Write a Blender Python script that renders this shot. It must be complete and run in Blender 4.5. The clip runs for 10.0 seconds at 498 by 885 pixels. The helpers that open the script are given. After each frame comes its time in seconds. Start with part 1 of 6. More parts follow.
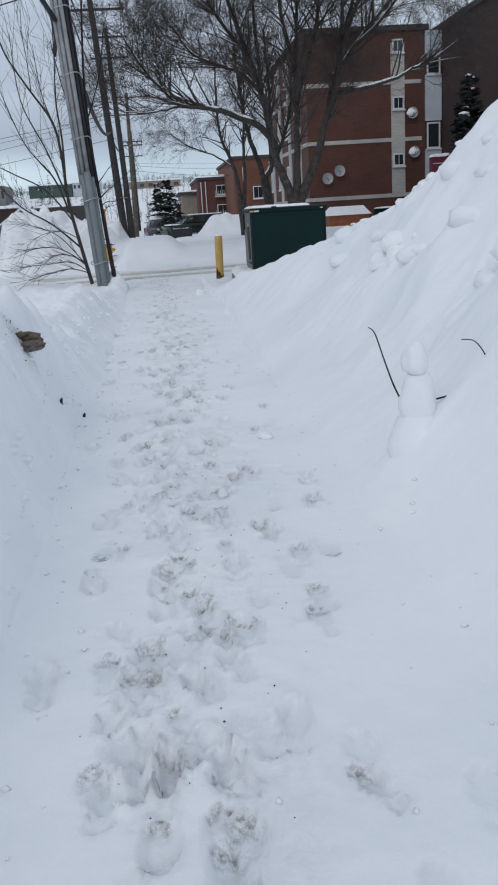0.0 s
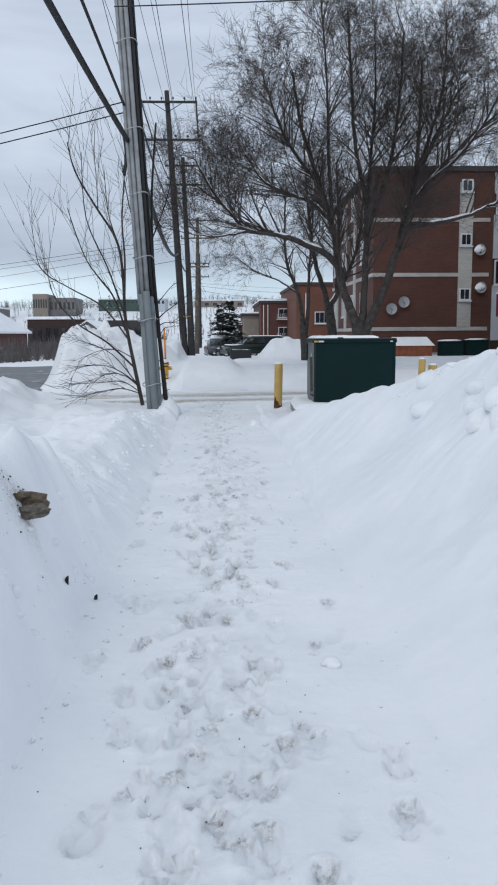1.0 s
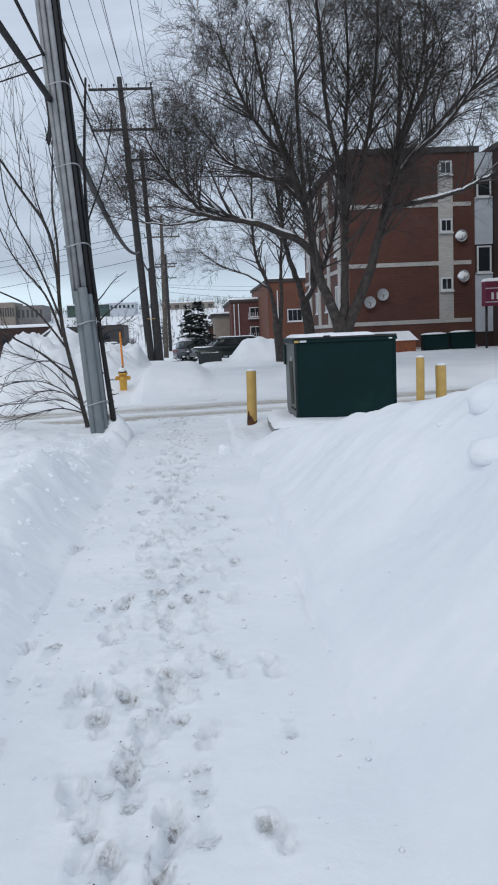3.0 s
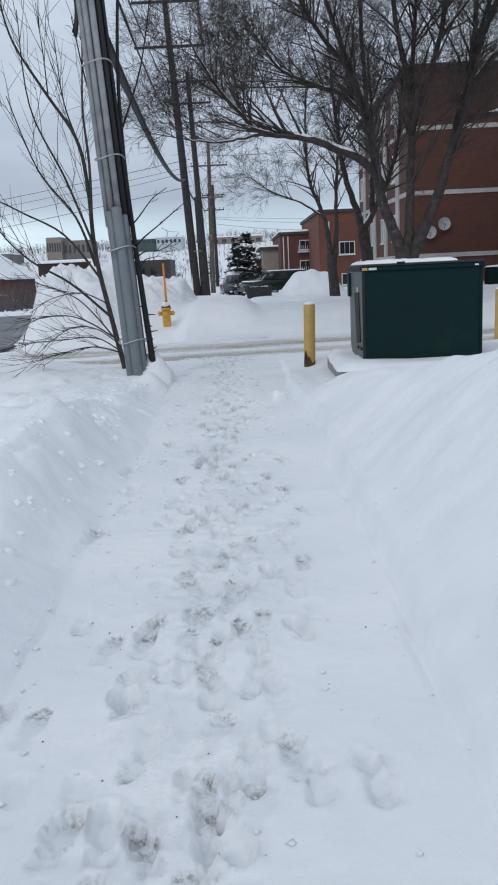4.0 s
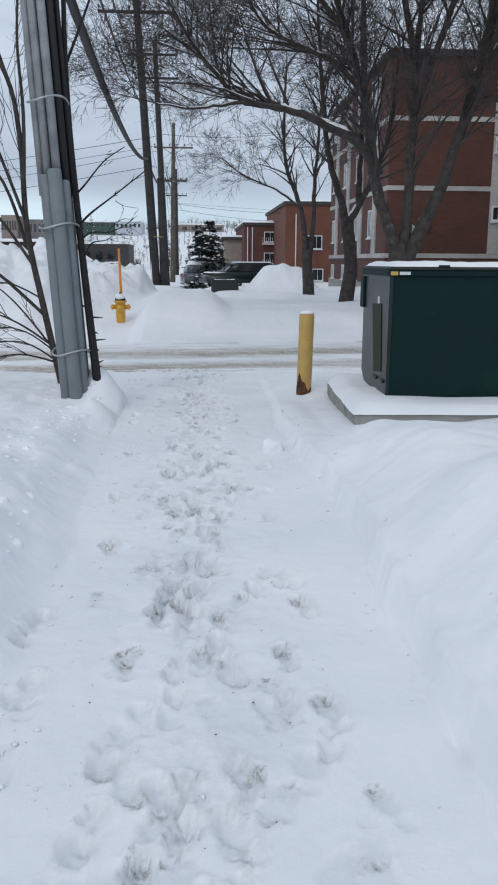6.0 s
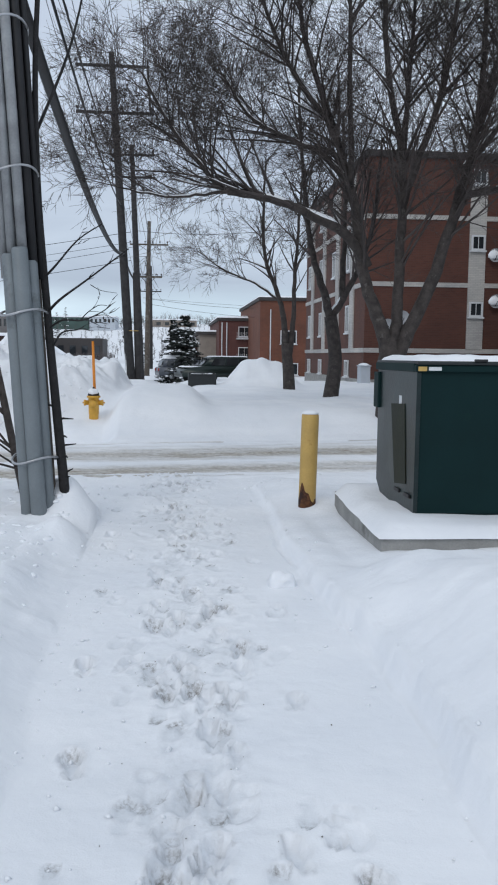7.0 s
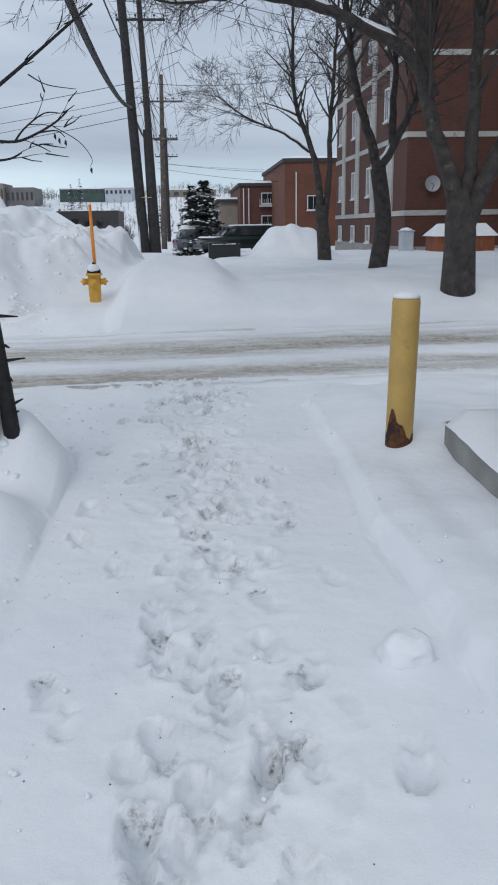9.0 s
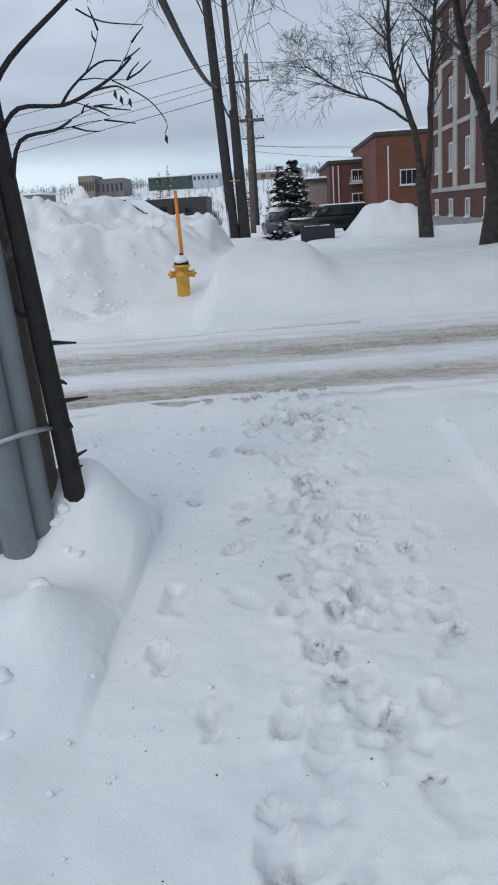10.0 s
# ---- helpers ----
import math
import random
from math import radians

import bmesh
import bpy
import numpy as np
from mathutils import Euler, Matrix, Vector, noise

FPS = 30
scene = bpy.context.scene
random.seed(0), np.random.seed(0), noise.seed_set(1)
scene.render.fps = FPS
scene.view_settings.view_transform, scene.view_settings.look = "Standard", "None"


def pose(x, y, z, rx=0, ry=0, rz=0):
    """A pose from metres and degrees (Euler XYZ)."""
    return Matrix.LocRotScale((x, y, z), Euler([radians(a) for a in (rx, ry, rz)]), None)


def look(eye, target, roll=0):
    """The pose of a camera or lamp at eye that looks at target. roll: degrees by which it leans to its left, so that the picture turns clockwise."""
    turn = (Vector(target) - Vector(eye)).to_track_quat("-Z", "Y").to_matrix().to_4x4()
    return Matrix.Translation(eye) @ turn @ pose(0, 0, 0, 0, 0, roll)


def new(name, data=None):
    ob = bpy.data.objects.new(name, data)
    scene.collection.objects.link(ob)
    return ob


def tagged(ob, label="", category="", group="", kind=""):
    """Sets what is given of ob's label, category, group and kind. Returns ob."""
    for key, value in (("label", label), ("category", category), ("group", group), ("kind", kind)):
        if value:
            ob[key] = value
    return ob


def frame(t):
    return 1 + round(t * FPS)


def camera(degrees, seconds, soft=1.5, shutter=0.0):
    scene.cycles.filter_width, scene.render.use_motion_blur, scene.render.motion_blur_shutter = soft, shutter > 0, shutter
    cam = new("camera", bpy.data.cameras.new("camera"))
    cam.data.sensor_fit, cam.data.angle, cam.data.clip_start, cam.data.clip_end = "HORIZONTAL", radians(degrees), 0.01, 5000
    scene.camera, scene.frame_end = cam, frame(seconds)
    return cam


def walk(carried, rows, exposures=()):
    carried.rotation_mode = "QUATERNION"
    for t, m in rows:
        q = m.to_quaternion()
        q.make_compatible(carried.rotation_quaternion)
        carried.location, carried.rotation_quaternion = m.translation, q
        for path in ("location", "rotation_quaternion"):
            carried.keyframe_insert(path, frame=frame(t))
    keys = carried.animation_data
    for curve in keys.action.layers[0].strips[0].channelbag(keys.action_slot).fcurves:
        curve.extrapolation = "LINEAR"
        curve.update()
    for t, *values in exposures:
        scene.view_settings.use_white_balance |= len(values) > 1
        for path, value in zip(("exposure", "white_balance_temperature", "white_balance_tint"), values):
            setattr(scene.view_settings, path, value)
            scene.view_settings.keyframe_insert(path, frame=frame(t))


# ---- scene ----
cam = camera(33.5, 10.0, soft=2.0)
PATH = [
    (0, (0.385, -0.208, 1.479), (0.566, 1.71, 0.941), -3.6),
    (0.5, (0.435, 0.556, 1.522), (0.635, 2.523, 1.222), -2.6),
    (1, (0.457, 1.312, 1.608), (0.535, 3.294, 1.348), -0.3),
    (1.5, (0.573, 2.146, 1.599), (0.618, 4.136, 1.405), -1.5),
    (2, (0.642, 2.871, 1.554), (0.688, 4.86, 1.354), -2.3),
    (2.2, (0.692, 3.192, 1.62), (0.766, 5.181, 1.421), -2.1),
    (3.3, (0.742, 4.963, 1.607), (0.879, 6.934, 1.296), -2.6),
    (3.5, (0.761, 5.333, 1.527), (0.862, 7.3, 1.179), -3.0),
    (4, (0.69, 6.082, 1.509), (0.703, 8.041, 1.104), -2.7),
    (4.5, (0.767, 6.884, 1.49), (0.805, 8.832, 1.036), -3.8),
    (5, (0.68, 7.577, 1.512), (0.735, 9.544, 1.159), -1.4),
    (5.5, (0.658, 8.312, 1.51), (0.795, 10.274, 1.146), 0.3),
    (5.7, (0.593, 8.633, 1.541), (0.696, 10.582, 1.103), 0.4),
    (6.8, (0.378, 10.125, 1.584), (0.623, 12.093, 1.319), 0.0),
    (7, (0.367, 10.438, 1.552), (0.564, 12.417, 1.343), 0.6),
    (7.5, (0.502, 11.175, 1.511), (0.985, 13.09, 1.192), -1.8),
    (8, (0.483, 11.843, 1.482), (0.615, 13.799, 1.086), -1.8),
    (8.5, (0.553, 12.682, 1.454), (0.852, 14.622, 1.069), -0.6),
    (9, (0.450, 13.413, 1.422), (0.584, 15.344, 0.916), -0.8),
    (9.5, (0.424, 14.248, 1.41), (0.508, 16.184, 0.918), -2.6),
    (10, (0.357, 14.658, 1.436), (0.266, 16.582, 0.898), -3.8),
]
EXPOSURES = [(0.0, -0.12), (0.5, 0.05), (1.0, 0.06), (1.5, -0.06), (2.0, -0.05), (3.5, 0.10), (4.0, -0.02), (4.5, 0.0), (5.0, -0.05), (5.5, 0.0), (7.0, 0.12), (7.5, 0.24), (8.0, 0.04), (8.5, 0.12), (9.0, -0.04), (9.5, 0.04), (10.0, -0.03)]
walk(cam, [(t, look(eye, target, roll)) for t, eye, target, roll in PATH], EXPOSURES)

# ---- light: an overcast winter sky ----
world = bpy.data.worlds.new("overcast_sky")
scene.world = world
world.use_nodes = True
wt = world.node_tree
for n in list(wt.nodes):
    wt.nodes.remove(n)


def wnode(kind, **values):
    n = wt.nodes.new(kind)
    for key, value in values.items():
        n.inputs[key].default_value = value
    return n


SUN_EL, SUN_AZ = 38.0, 205.0
w_sky = wt.nodes.new("ShaderNodeTexSky")
w_sky.sky_type, w_sky.sun_disc = "NISHITA", False
w_sky.sun_elevation, w_sky.sun_rotation = radians(SUN_EL), radians(SUN_AZ)
w_sky.air_density, w_sky.dust_density, w_sky.ozone_density = 1.0, 4.0, 1.0
w_co = wt.nodes.new("ShaderNodeTexCoord")
w_map = wnode("ShaderNodeMapping", Scale=(1.6, 1.6, 7.0))
w_cloud = wnode("ShaderNodeTexNoise", Scale=1.7, Detail=7.0, Roughness=0.52, Distortion=0.5)
w_sep = wt.nodes.new("ShaderNodeSeparateXYZ")
# cloud deck: grey-blue low down, lighter overhead, with a thin clear gap over the horizon
w_rise = wt.nodes.new("ShaderNodeValToRGB")
w_tone = wt.nodes.new("ShaderNodeValToRGB")
w_mul = wt.nodes.new("ShaderNodeMix")
w_mul.data_type, w_mul.blend_type = "RGBA", "MULTIPLY"
w_mul.inputs[0].default_value = 1.0
w_mix = wt.nodes.new("ShaderNodeMix")
w_mix.data_type = "RGBA"
w_skyb = wt.nodes.new("ShaderNodeMix")
w_skyb.data_type, w_skyb.blend_type = "RGBA", "MULTIPLY"
w_skyb.inputs[0].default_value = 1.0
w_skyb.inputs[7].default_value = (0.105, 0.112, 0.118, 1)
w_bg = wnode("ShaderNodeBackground", Strength=1.0)
w_out = wt.nodes.new("ShaderNodeOutputWorld")
wl = wt.links
wl.new(w_co.outputs["Generated"], w_map.inputs["Vector"])
wl.new(w_map.outputs[0], w_cloud.inputs["Vector"])
wl.new(w_co.outputs["Generated"], w_sep.inputs[0])
wl.new(w_sep.outputs["Z"], w_rise.inputs[0])
wl.new(w_cloud.outputs["Fac"], w_tone.inputs[0])
E1 = w_rise.color_ramp.elements
E1[0].position, E1[0].color = 0.0, (0.585, 0.66, 0.78, 1)
E1[1].position, E1[1].color = 1.0, (0.585, 0.655, 0.735, 1)
for pos, col in ((0.03, (0.72, 0.88, 1.0)), (0.055, (0.72, 0.88, 1.0)), (0.085, (0.46, 0.54, 0.66)), (0.17, (0.555, 0.635, 0.75)), (0.36, (0.70, 0.785, 0.90))):
    e = E1.new(pos)
    e.color = (*col, 1)
E2 = w_tone.color_ramp.elements
E2[0].position, E2[0].color = 0.30, (0.80, 0.81, 0.84, 1)
E2[1].position, E2[1].color = 0.68, (1.16, 1.15, 1.13, 1)
wl.new(w_rise.outputs[0], w_mul.inputs[6])
wl.new(w_tone.outputs[0], w_mul.inputs[7])
wl.new(w_sky.outputs[0], w_skyb.inputs[6])
w_mix.inputs[0].default_value = 0.88
wl.new(w_skyb.outputs[2], w_mix.inputs[6])
wl.new(w_mul.outputs[2], w_mix.inputs[7])
wl.new(w_mix.outputs[2], w_bg.inputs["Color"])
wl.new(w_bg.outputs[0], w_out.inputs[0])

sun = new("sun", bpy.data.lights.new("sun", "SUN"))
sun.data.energy, sun.data.angle, sun.data.color = 0.45, radians(22), (1.0, 0.97, 0.93)
sun_way = Vector((math.sin(radians(SUN_AZ)) * math.cos(radians(SUN_EL)), math.cos(radians(SUN_AZ)) * math.cos(radians(SUN_EL)), math.sin(radians(SUN_EL))))
sun.matrix_world = look(sun_way * 60, (0, 0, 0))


# ---- materials ----
def material(name, colour, rough=0.7, metal=0.0, vary=0.12, scale=8.0, bump=0.15, bump_scale=60.0, stain=None, stain_at=0.62, stain_scale=2.5, island=False, spec=0.5):
    """A surface with variation at two scales, optional stains and a fine relief."""
    m = bpy.data.materials.new(name)
    m.use_nodes = True
    t = m.node_tree
    b = t.nodes["Principled BSDF"]
    b.inputs["Roughness"].default_value, b.inputs["Metallic"].default_value = rough, metal
    b.inputs["Specular IOR Level"].default_value = spec
    co = t.nodes.new("ShaderNodeTexCoord")
    big = t.nodes.new("ShaderNodeTexNoise")
    big.inputs["Scale"].default_value, big.inputs["Detail"].default_value = scale, 6.0
    small = t.nodes.new("ShaderNodeTexNoise")
    small.inputs["Scale"].default_value, small.inputs["Detail"].default_value = bump_scale, 4.0
    t.links.new(co.outputs["Object"], big.inputs["Vector"])
    t.links.new(co.outputs["Object"], small.inputs["Vector"])
    ramp = t.nodes.new("ShaderNodeValToRGB")
    c = Vector(colour)
    ramp.color_ramp.elements[0].position, ramp.color_ramp.elements[0].color = 0.3, (*(c * (1 - vary)), 1)
    ramp.color_ramp.elements[1].position, ramp.color_ramp.elements[1].color = 0.7, (*(c * (1 + vary)), 1)
    t.links.new(big.outputs["Fac"], ramp.inputs[0])
    last = ramp.outputs[0]
    grain = t.nodes.new("ShaderNodeMix")
    grain.data_type, grain.blend_type = "RGBA", "MULTIPLY"
    grain.inputs[0].default_value = 1.0
    gr = t.nodes.new("ShaderNodeValToRGB")
    gr.color_ramp.elements[0].color, gr.color_ramp.elements[1].color = (1 - vary, 1 - vary, 1 - vary, 1), (1 + vary * 0.6, 1 + vary * 0.6, 1 + vary * 0.6, 1)
    t.links.new(small.outputs["Fac"], gr.inputs[0])
    t.links.new(last, grain.inputs[6])
    t.links.new(gr.outputs[0], grain.inputs[7])
    last = grain.outputs[2]
    if island:
        geo = t.nodes.new("ShaderNodeNewGeometry")
        hsv = t.nodes.new("ShaderNodeHueSaturation")
        mr = t.nodes.new("ShaderNodeMapRange")
        mr.inputs[3].default_value, mr.inputs[4].default_value = 0.75, 1.25
        t.links.new(geo.outputs["Random Per Island"], mr.inputs[0])
        t.links.new(mr.outputs[0], hsv.inputs["Value"])
        t.links.new(last, hsv.inputs["Color"])
        last = hsv.outputs[0]
    if stain:
        sn = t.nodes.new("ShaderNodeTexNoise")
        sn.inputs["Scale"].default_value, sn.inputs["Detail"].default_value, sn.inputs["Roughness"].default_value = stain_scale, 8.0, 0.65
        t.links.new(co.outputs["Object"], sn.inputs["Vector"])
        sr = t.nodes.new("ShaderNodeValToRGB")
        sr.color_ramp.elements[0].position, sr.color_ramp.elements[1].position = stain_at, stain_at + 0.08
        t.links.new(sn.outputs["Fac"], sr.inputs[0])
        mx = t.nodes.new("ShaderNodeMix")
        mx.data_type = "RGBA"
        mx.inputs[7].default_value = (*stain, 1)
        t.links.new(sr.outputs[0], mx.inputs[0])
        t.links.new(last, mx.inputs[6])
        last = mx.outputs[2]
    t.links.new(last, b.inputs["Base Color"])
    bp = t.nodes.new("ShaderNodeBump")
    bp.inputs["Strength"].default_value, bp.inputs["Distance"].default_value = bump, 0.02
    t.links.new(small.outputs["Fac"], bp.inputs["Height"])
    t.links.new(bp.outputs[0], b.inputs["Normal"])
    return m


def snow_material(name, dirt_and_shade=False, slush=False):
    """Snow: soft white with faint large patches, grain, and trodden grit and painted print shade where the 'grit' mask
    of the ground says so.
    """
    m = bpy.data.materials.new(name)
    m.use_nodes = True
    t = m.node_tree
    b = t.nodes["Principled BSDF"]
    b.inputs["Roughness"].default_value = 0.72
    b.inputs["Specular IOR Level"].default_value = 0.25
    co = t.nodes.new("ShaderNodeTexCoord")

    def noise_node(scale, detail=6.0, rough=0.55):
        n = t.nodes.new("ShaderNodeTexNoise")
        n.inputs["Scale"].default_value, n.inputs["Detail"].default_value, n.inputs["Roughness"].default_value = scale, detail, rough
        t.links.new(co.outputs["Object"], n.inputs["Vector"])
        return n

    patch, fine, grain = noise_node(0.9), noise_node(14.0), noise_node(150.0, 3.0)
    ramp = t.nodes.new("ShaderNodeValToRGB")
    ramp.color_ramp.elements[0].position, ramp.color_ramp.elements[0].color = 0.32, (0.80, 0.825, 0.865, 1)
    ramp.color_ramp.elements[1].position, ramp.color_ramp.elements[1].color = 0.66, (0.885, 0.90, 0.925, 1)
    t.links.new(patch.outputs["Fac"], ramp.inputs[0])
    last = ramp.outputs[0]
    if dirt_and_shade:
        at = t.nodes.new("ShaderNodeAttribute")
        at.attribute_name = "grit"
        sep = t.nodes.new("ShaderNodeSeparateColor")
        t.links.new(at.outputs["Color"], sep.inputs[0])
        # packed, icy snow; its grey also paints the shade inside the prints
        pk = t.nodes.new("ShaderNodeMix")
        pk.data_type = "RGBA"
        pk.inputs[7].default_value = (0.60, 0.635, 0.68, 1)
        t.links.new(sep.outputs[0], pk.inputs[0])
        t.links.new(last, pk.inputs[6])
        # brown grit and the painted shade at print toes, broken up by noise
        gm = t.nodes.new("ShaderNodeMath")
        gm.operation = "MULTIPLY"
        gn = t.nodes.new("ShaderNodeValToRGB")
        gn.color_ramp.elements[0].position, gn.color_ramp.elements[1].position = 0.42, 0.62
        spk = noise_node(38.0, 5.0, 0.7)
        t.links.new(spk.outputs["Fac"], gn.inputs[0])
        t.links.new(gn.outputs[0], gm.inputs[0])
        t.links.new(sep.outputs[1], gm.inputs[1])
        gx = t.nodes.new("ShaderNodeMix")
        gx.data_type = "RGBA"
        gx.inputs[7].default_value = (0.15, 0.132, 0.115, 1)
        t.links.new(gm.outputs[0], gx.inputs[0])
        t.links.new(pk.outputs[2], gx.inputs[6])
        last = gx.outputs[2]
    if slush:
        # brown slush drawn out along the wheel tracks
        at = t.nodes.new("ShaderNodeAttribute")
        at.attribute_name = "slush"
        mp = t.nodes.new("ShaderNodeMapping")
        mp.inputs["Scale"].default_value = (0.35, 1.0, 1.0)
        streak = noise_node(7.0, 8.0, 0.68)
        t.links.new(co.outputs["Object"], mp.inputs["Vector"])
        t.links.new(mp.outputs[0], streak.inputs["Vector"])
        sr = t.nodes.new("ShaderNodeValToRGB")
        sr.color_ramp.elements[0].position, sr.color_ramp.elements[0].color = 0.28, (0.45, 0.45, 0.45, 1)
        sr.color_ramp.elements[1].position = 0.55
        t.links.new(streak.outputs["Fac"], sr.inputs[0])
        tint = t.nodes.new("ShaderNodeValToRGB")
        tint.color_ramp.elements[0].position, tint.color_ramp.elements[0].color = 0.32, (0.27, 0.24, 0.20, 1)
        tint.color_ramp.elements[1].position, tint.color_ramp.elements[1].color = 0.62, (0.50, 0.465, 0.41, 1)
        t.links.new(fine.outputs["Fac"], tint.inputs[0])
        sm = t.nodes.new("ShaderNodeMath")
        sm.operation = "MULTIPLY"
        t.links.new(at.outputs["Fac"], sm.inputs[0])
        t.links.new(sr.outputs[0], sm.inputs[1])
        sx = t.nodes.new("ShaderNodeMix")
        sx.data_type = "RGBA"
        t.links.new(sm.outputs[0], sx.inputs[0])
        t.links.new(last, sx.inputs[6])
        t.links.new(tint.outputs[0], sx.inputs[7])
        last = sx.outputs[2]
    t.links.new(last, b.inputs["Base Color"])
    b1, b2 = t.nodes.new("ShaderNodeBump"), t.nodes.new("ShaderNodeBump")
    b1.inputs["Strength"].default_value, b1.inputs["Distance"].default_value = 0.22, 0.03
    b2.inputs["Strength"].default_value, b2.inputs["Distance"].default_value = 0.25, 0.006
    t.links.new(fine.outputs["Fac"], b1.inputs["Height"])
    t.links.new(grain.outputs["Fac"], b2.inputs["Height"])
    t.links.new(b1.outputs[0], b2.inputs["Normal"])
    t.links.new(b2.outputs[0], b.inputs["Normal"])
    return m


def brick_material(name, a, c, mortar, width=0.23, height=0.075):
    """Brick coursing for walls that stay tens of metres away."""
    m = bpy.data.materials.new(name)
    m.use_nodes = True
    t = m.node_tree
    b = t.nodes["Principled BSDF"]
    b.inputs["Roughness"].default_value = 0.85
    co = t.nodes.new("ShaderNodeTexCoord")
    sep = t.nodes.new("ShaderNodeSeparateXYZ")
    add = t.nodes.new("ShaderNodeMath")
    com = t.nodes.new("ShaderNodeCombineXYZ")
    t.links.new(co.outputs["Object"], sep.inputs[0])
    t.links.new(sep.outputs["X"], add.inputs[0])
    t.links.new(sep.outputs["Y"], add.inputs[1])
    t.links.new(add.outputs[0], com.inputs["X"])
    t.links.new(sep.outputs["Z"], com.inputs["Y"])
    br = t.nodes.new("ShaderNodeTexBrick")
    br.inputs["Color1"].default_value, br.inputs["Color2"].default_value, br.inputs["Mortar"].default_value = (*a, 1), (*c, 1), (*mortar, 1)
    br.inputs["Scale"].default_value = 1.0
    br.inputs["Brick Width"].default_value, br.inputs["Row Height"].default_value, br.inputs["Mortar Size"].default_value = width, height, 0.008
    t.links.new(com.outputs[0], br.inputs["Vector"])
    no = t.nodes.new("ShaderNodeTexNoise")
    no.inputs["Scale"].default_value, no.inputs["Detail"].default_value = 0.7, 6.0
    t.links.new(co.outputs["Object"], no.inputs["Vector"])
    rp = t.nodes.new("ShaderNodeValToRGB")
    rp.color_ramp.elements[0].position, rp.color_ramp.elements[0].color = 0.3, (0.8, 0.8, 0.82, 1)
    rp.color_ramp.elements[1].position, rp.color_ramp.elements[1].color = 0.7, (1.1, 1.08, 1.05, 1)
    t.links.new(no.outputs["Fac"], rp.inputs[0])
    mx = t.nodes.new("ShaderNodeMix")
    mx.data_type, mx.blend_type = "RGBA", "MULTIPLY"
    mx.inputs[0].default_value = 1.0
    t.links.new(br.outputs["Color"], mx.inputs[6])
    t.links.new(rp.outputs[0], mx.inputs[7])
    t.links.new(mx.outputs[2], b.inputs["Base Color"])
    bp = t.nodes.new("ShaderNodeBump")
    bp.inputs["Strength"].default_value, bp.inputs["Distance"].default_value, bp.invert = 0.4, 0.008, True
    t.links.new(br.outputs["Fac"], bp.inputs["Height"])
    t.links.new(bp.outputs[0], b.inputs["Normal"])
    return m


SNOW = snow_material("snow")
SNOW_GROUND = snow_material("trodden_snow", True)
SLUSH = snow_material("road_slush", False, True)
ASPHALT = material("wet_asphalt", (0.075, 0.078, 0.085), 0.45, vary=0.2, scale=2.0, stain=(0.6, 0.62, 0.65), stain_at=0.60, stain_scale=0.6)
CONCRETE = material("concrete", (0.30, 0.30, 0.29), 0.85, vary=0.18, scale=4, bump=0.4, stain=(0.16, 0.16, 0.155), stain_at=0.60)
GREEN_STEEL = material("dark_green_paint", (0.0032, 0.019, 0.020), 0.6, spec=0.14, vary=0.12, scale=2.5, bump=0.05, bump_scale=30, stain=(0.005, 0.026, 0.022), stain_at=0.58, stain_scale=1.6)
GREEN_WORN = material("faded_green_paint", (0.011, 0.022, 0.023), 0.34, spec=0.32, vary=0.4, scale=3.0, bump=0.08, bump_scale=40, stain=(0.03, 0.042, 0.042), stain_at=0.56, stain_scale=2.2)
BLACK_PLASTIC = material("black_plastic", (0.012, 0.016, 0.018), 0.5, vary=0.2)
YELLOW = material("yellow_paint", (0.50, 0.325, 0.095), 0.55, vary=0.12, scale=5, bump=0.12, bump_scale=50, stain=(0.40, 0.24, 0.06), stain_at=0.60, stain_scale=7)
RUST = material("rust", (0.12, 0.045, 0.016), 0.85, vary=0.5, scale=22, bump=0.4, stain=(0.030, 0.012, 0.008), stain_at=0.46, stain_scale=9)
HYDRANT_YELLOW = material("hydrant_paint", (0.62, 0.34, 0.045), 0.5, vary=0.12, scale=9)
ORANGE = material("orange_fibreglass", (0.72, 0.24, 0.02), 0.5, vary=0.1)
DARK_METAL = material("dark_metal", (0.03, 0.03, 0.032), 0.5, 0.6, vary=0.2)
STEEL = material("galvanised_steel", (0.45, 0.46, 0.48), 0.4, 0.8, vary=0.15)
POLE_WOOD = material("weathered_pole", (0.105, 0.088, 0.072), 0.9, vary=0.3, scale=5, bump=0.6, bump_scale=35, stain=(0.19, 0.18, 0.165), stain_at=0.55, stain_scale=3)
POLE_DARK = material("tarred_pole", (0.040, 0.038, 0.039), 0.9, vary=0.3, scale=5, bump=0.5)
CONDUIT = material("grey_plastic_conduit", (0.165, 0.19, 0.205), 0.5, vary=0.12, scale=3, bump=0.06, stain=(0.11, 0.125, 0.135), stain_at=0.58)
CONDUIT_PALE = material("aged_steel_conduit", (0.30, 0.31, 0.32), 0.5, 0.3, vary=0.2, scale=6)
CABLE = material("black_cable", (0.012, 0.012, 0.014), 0.6, vary=0.2)
WIRE = material("aluminium_wire", (0.10, 0.10, 0.11), 0.5, 0.4, vary=0.1)
PORCELAIN = material("insulator", (0.06, 0.05, 0.055), 0.25, vary=0.1)
BARK = material("bark", (0.052, 0.044, 0.041), 0.95, vary=0.4, scale=7, bump=0.9, bump_scale=26, stain=(0.10, 0.092, 0.086), stain_at=0.6, stain_scale=6)
TWIG = material("twig_bark", (0.068, 0.057, 0.054), 0.9, vary=0.3, scale=3, island=True)
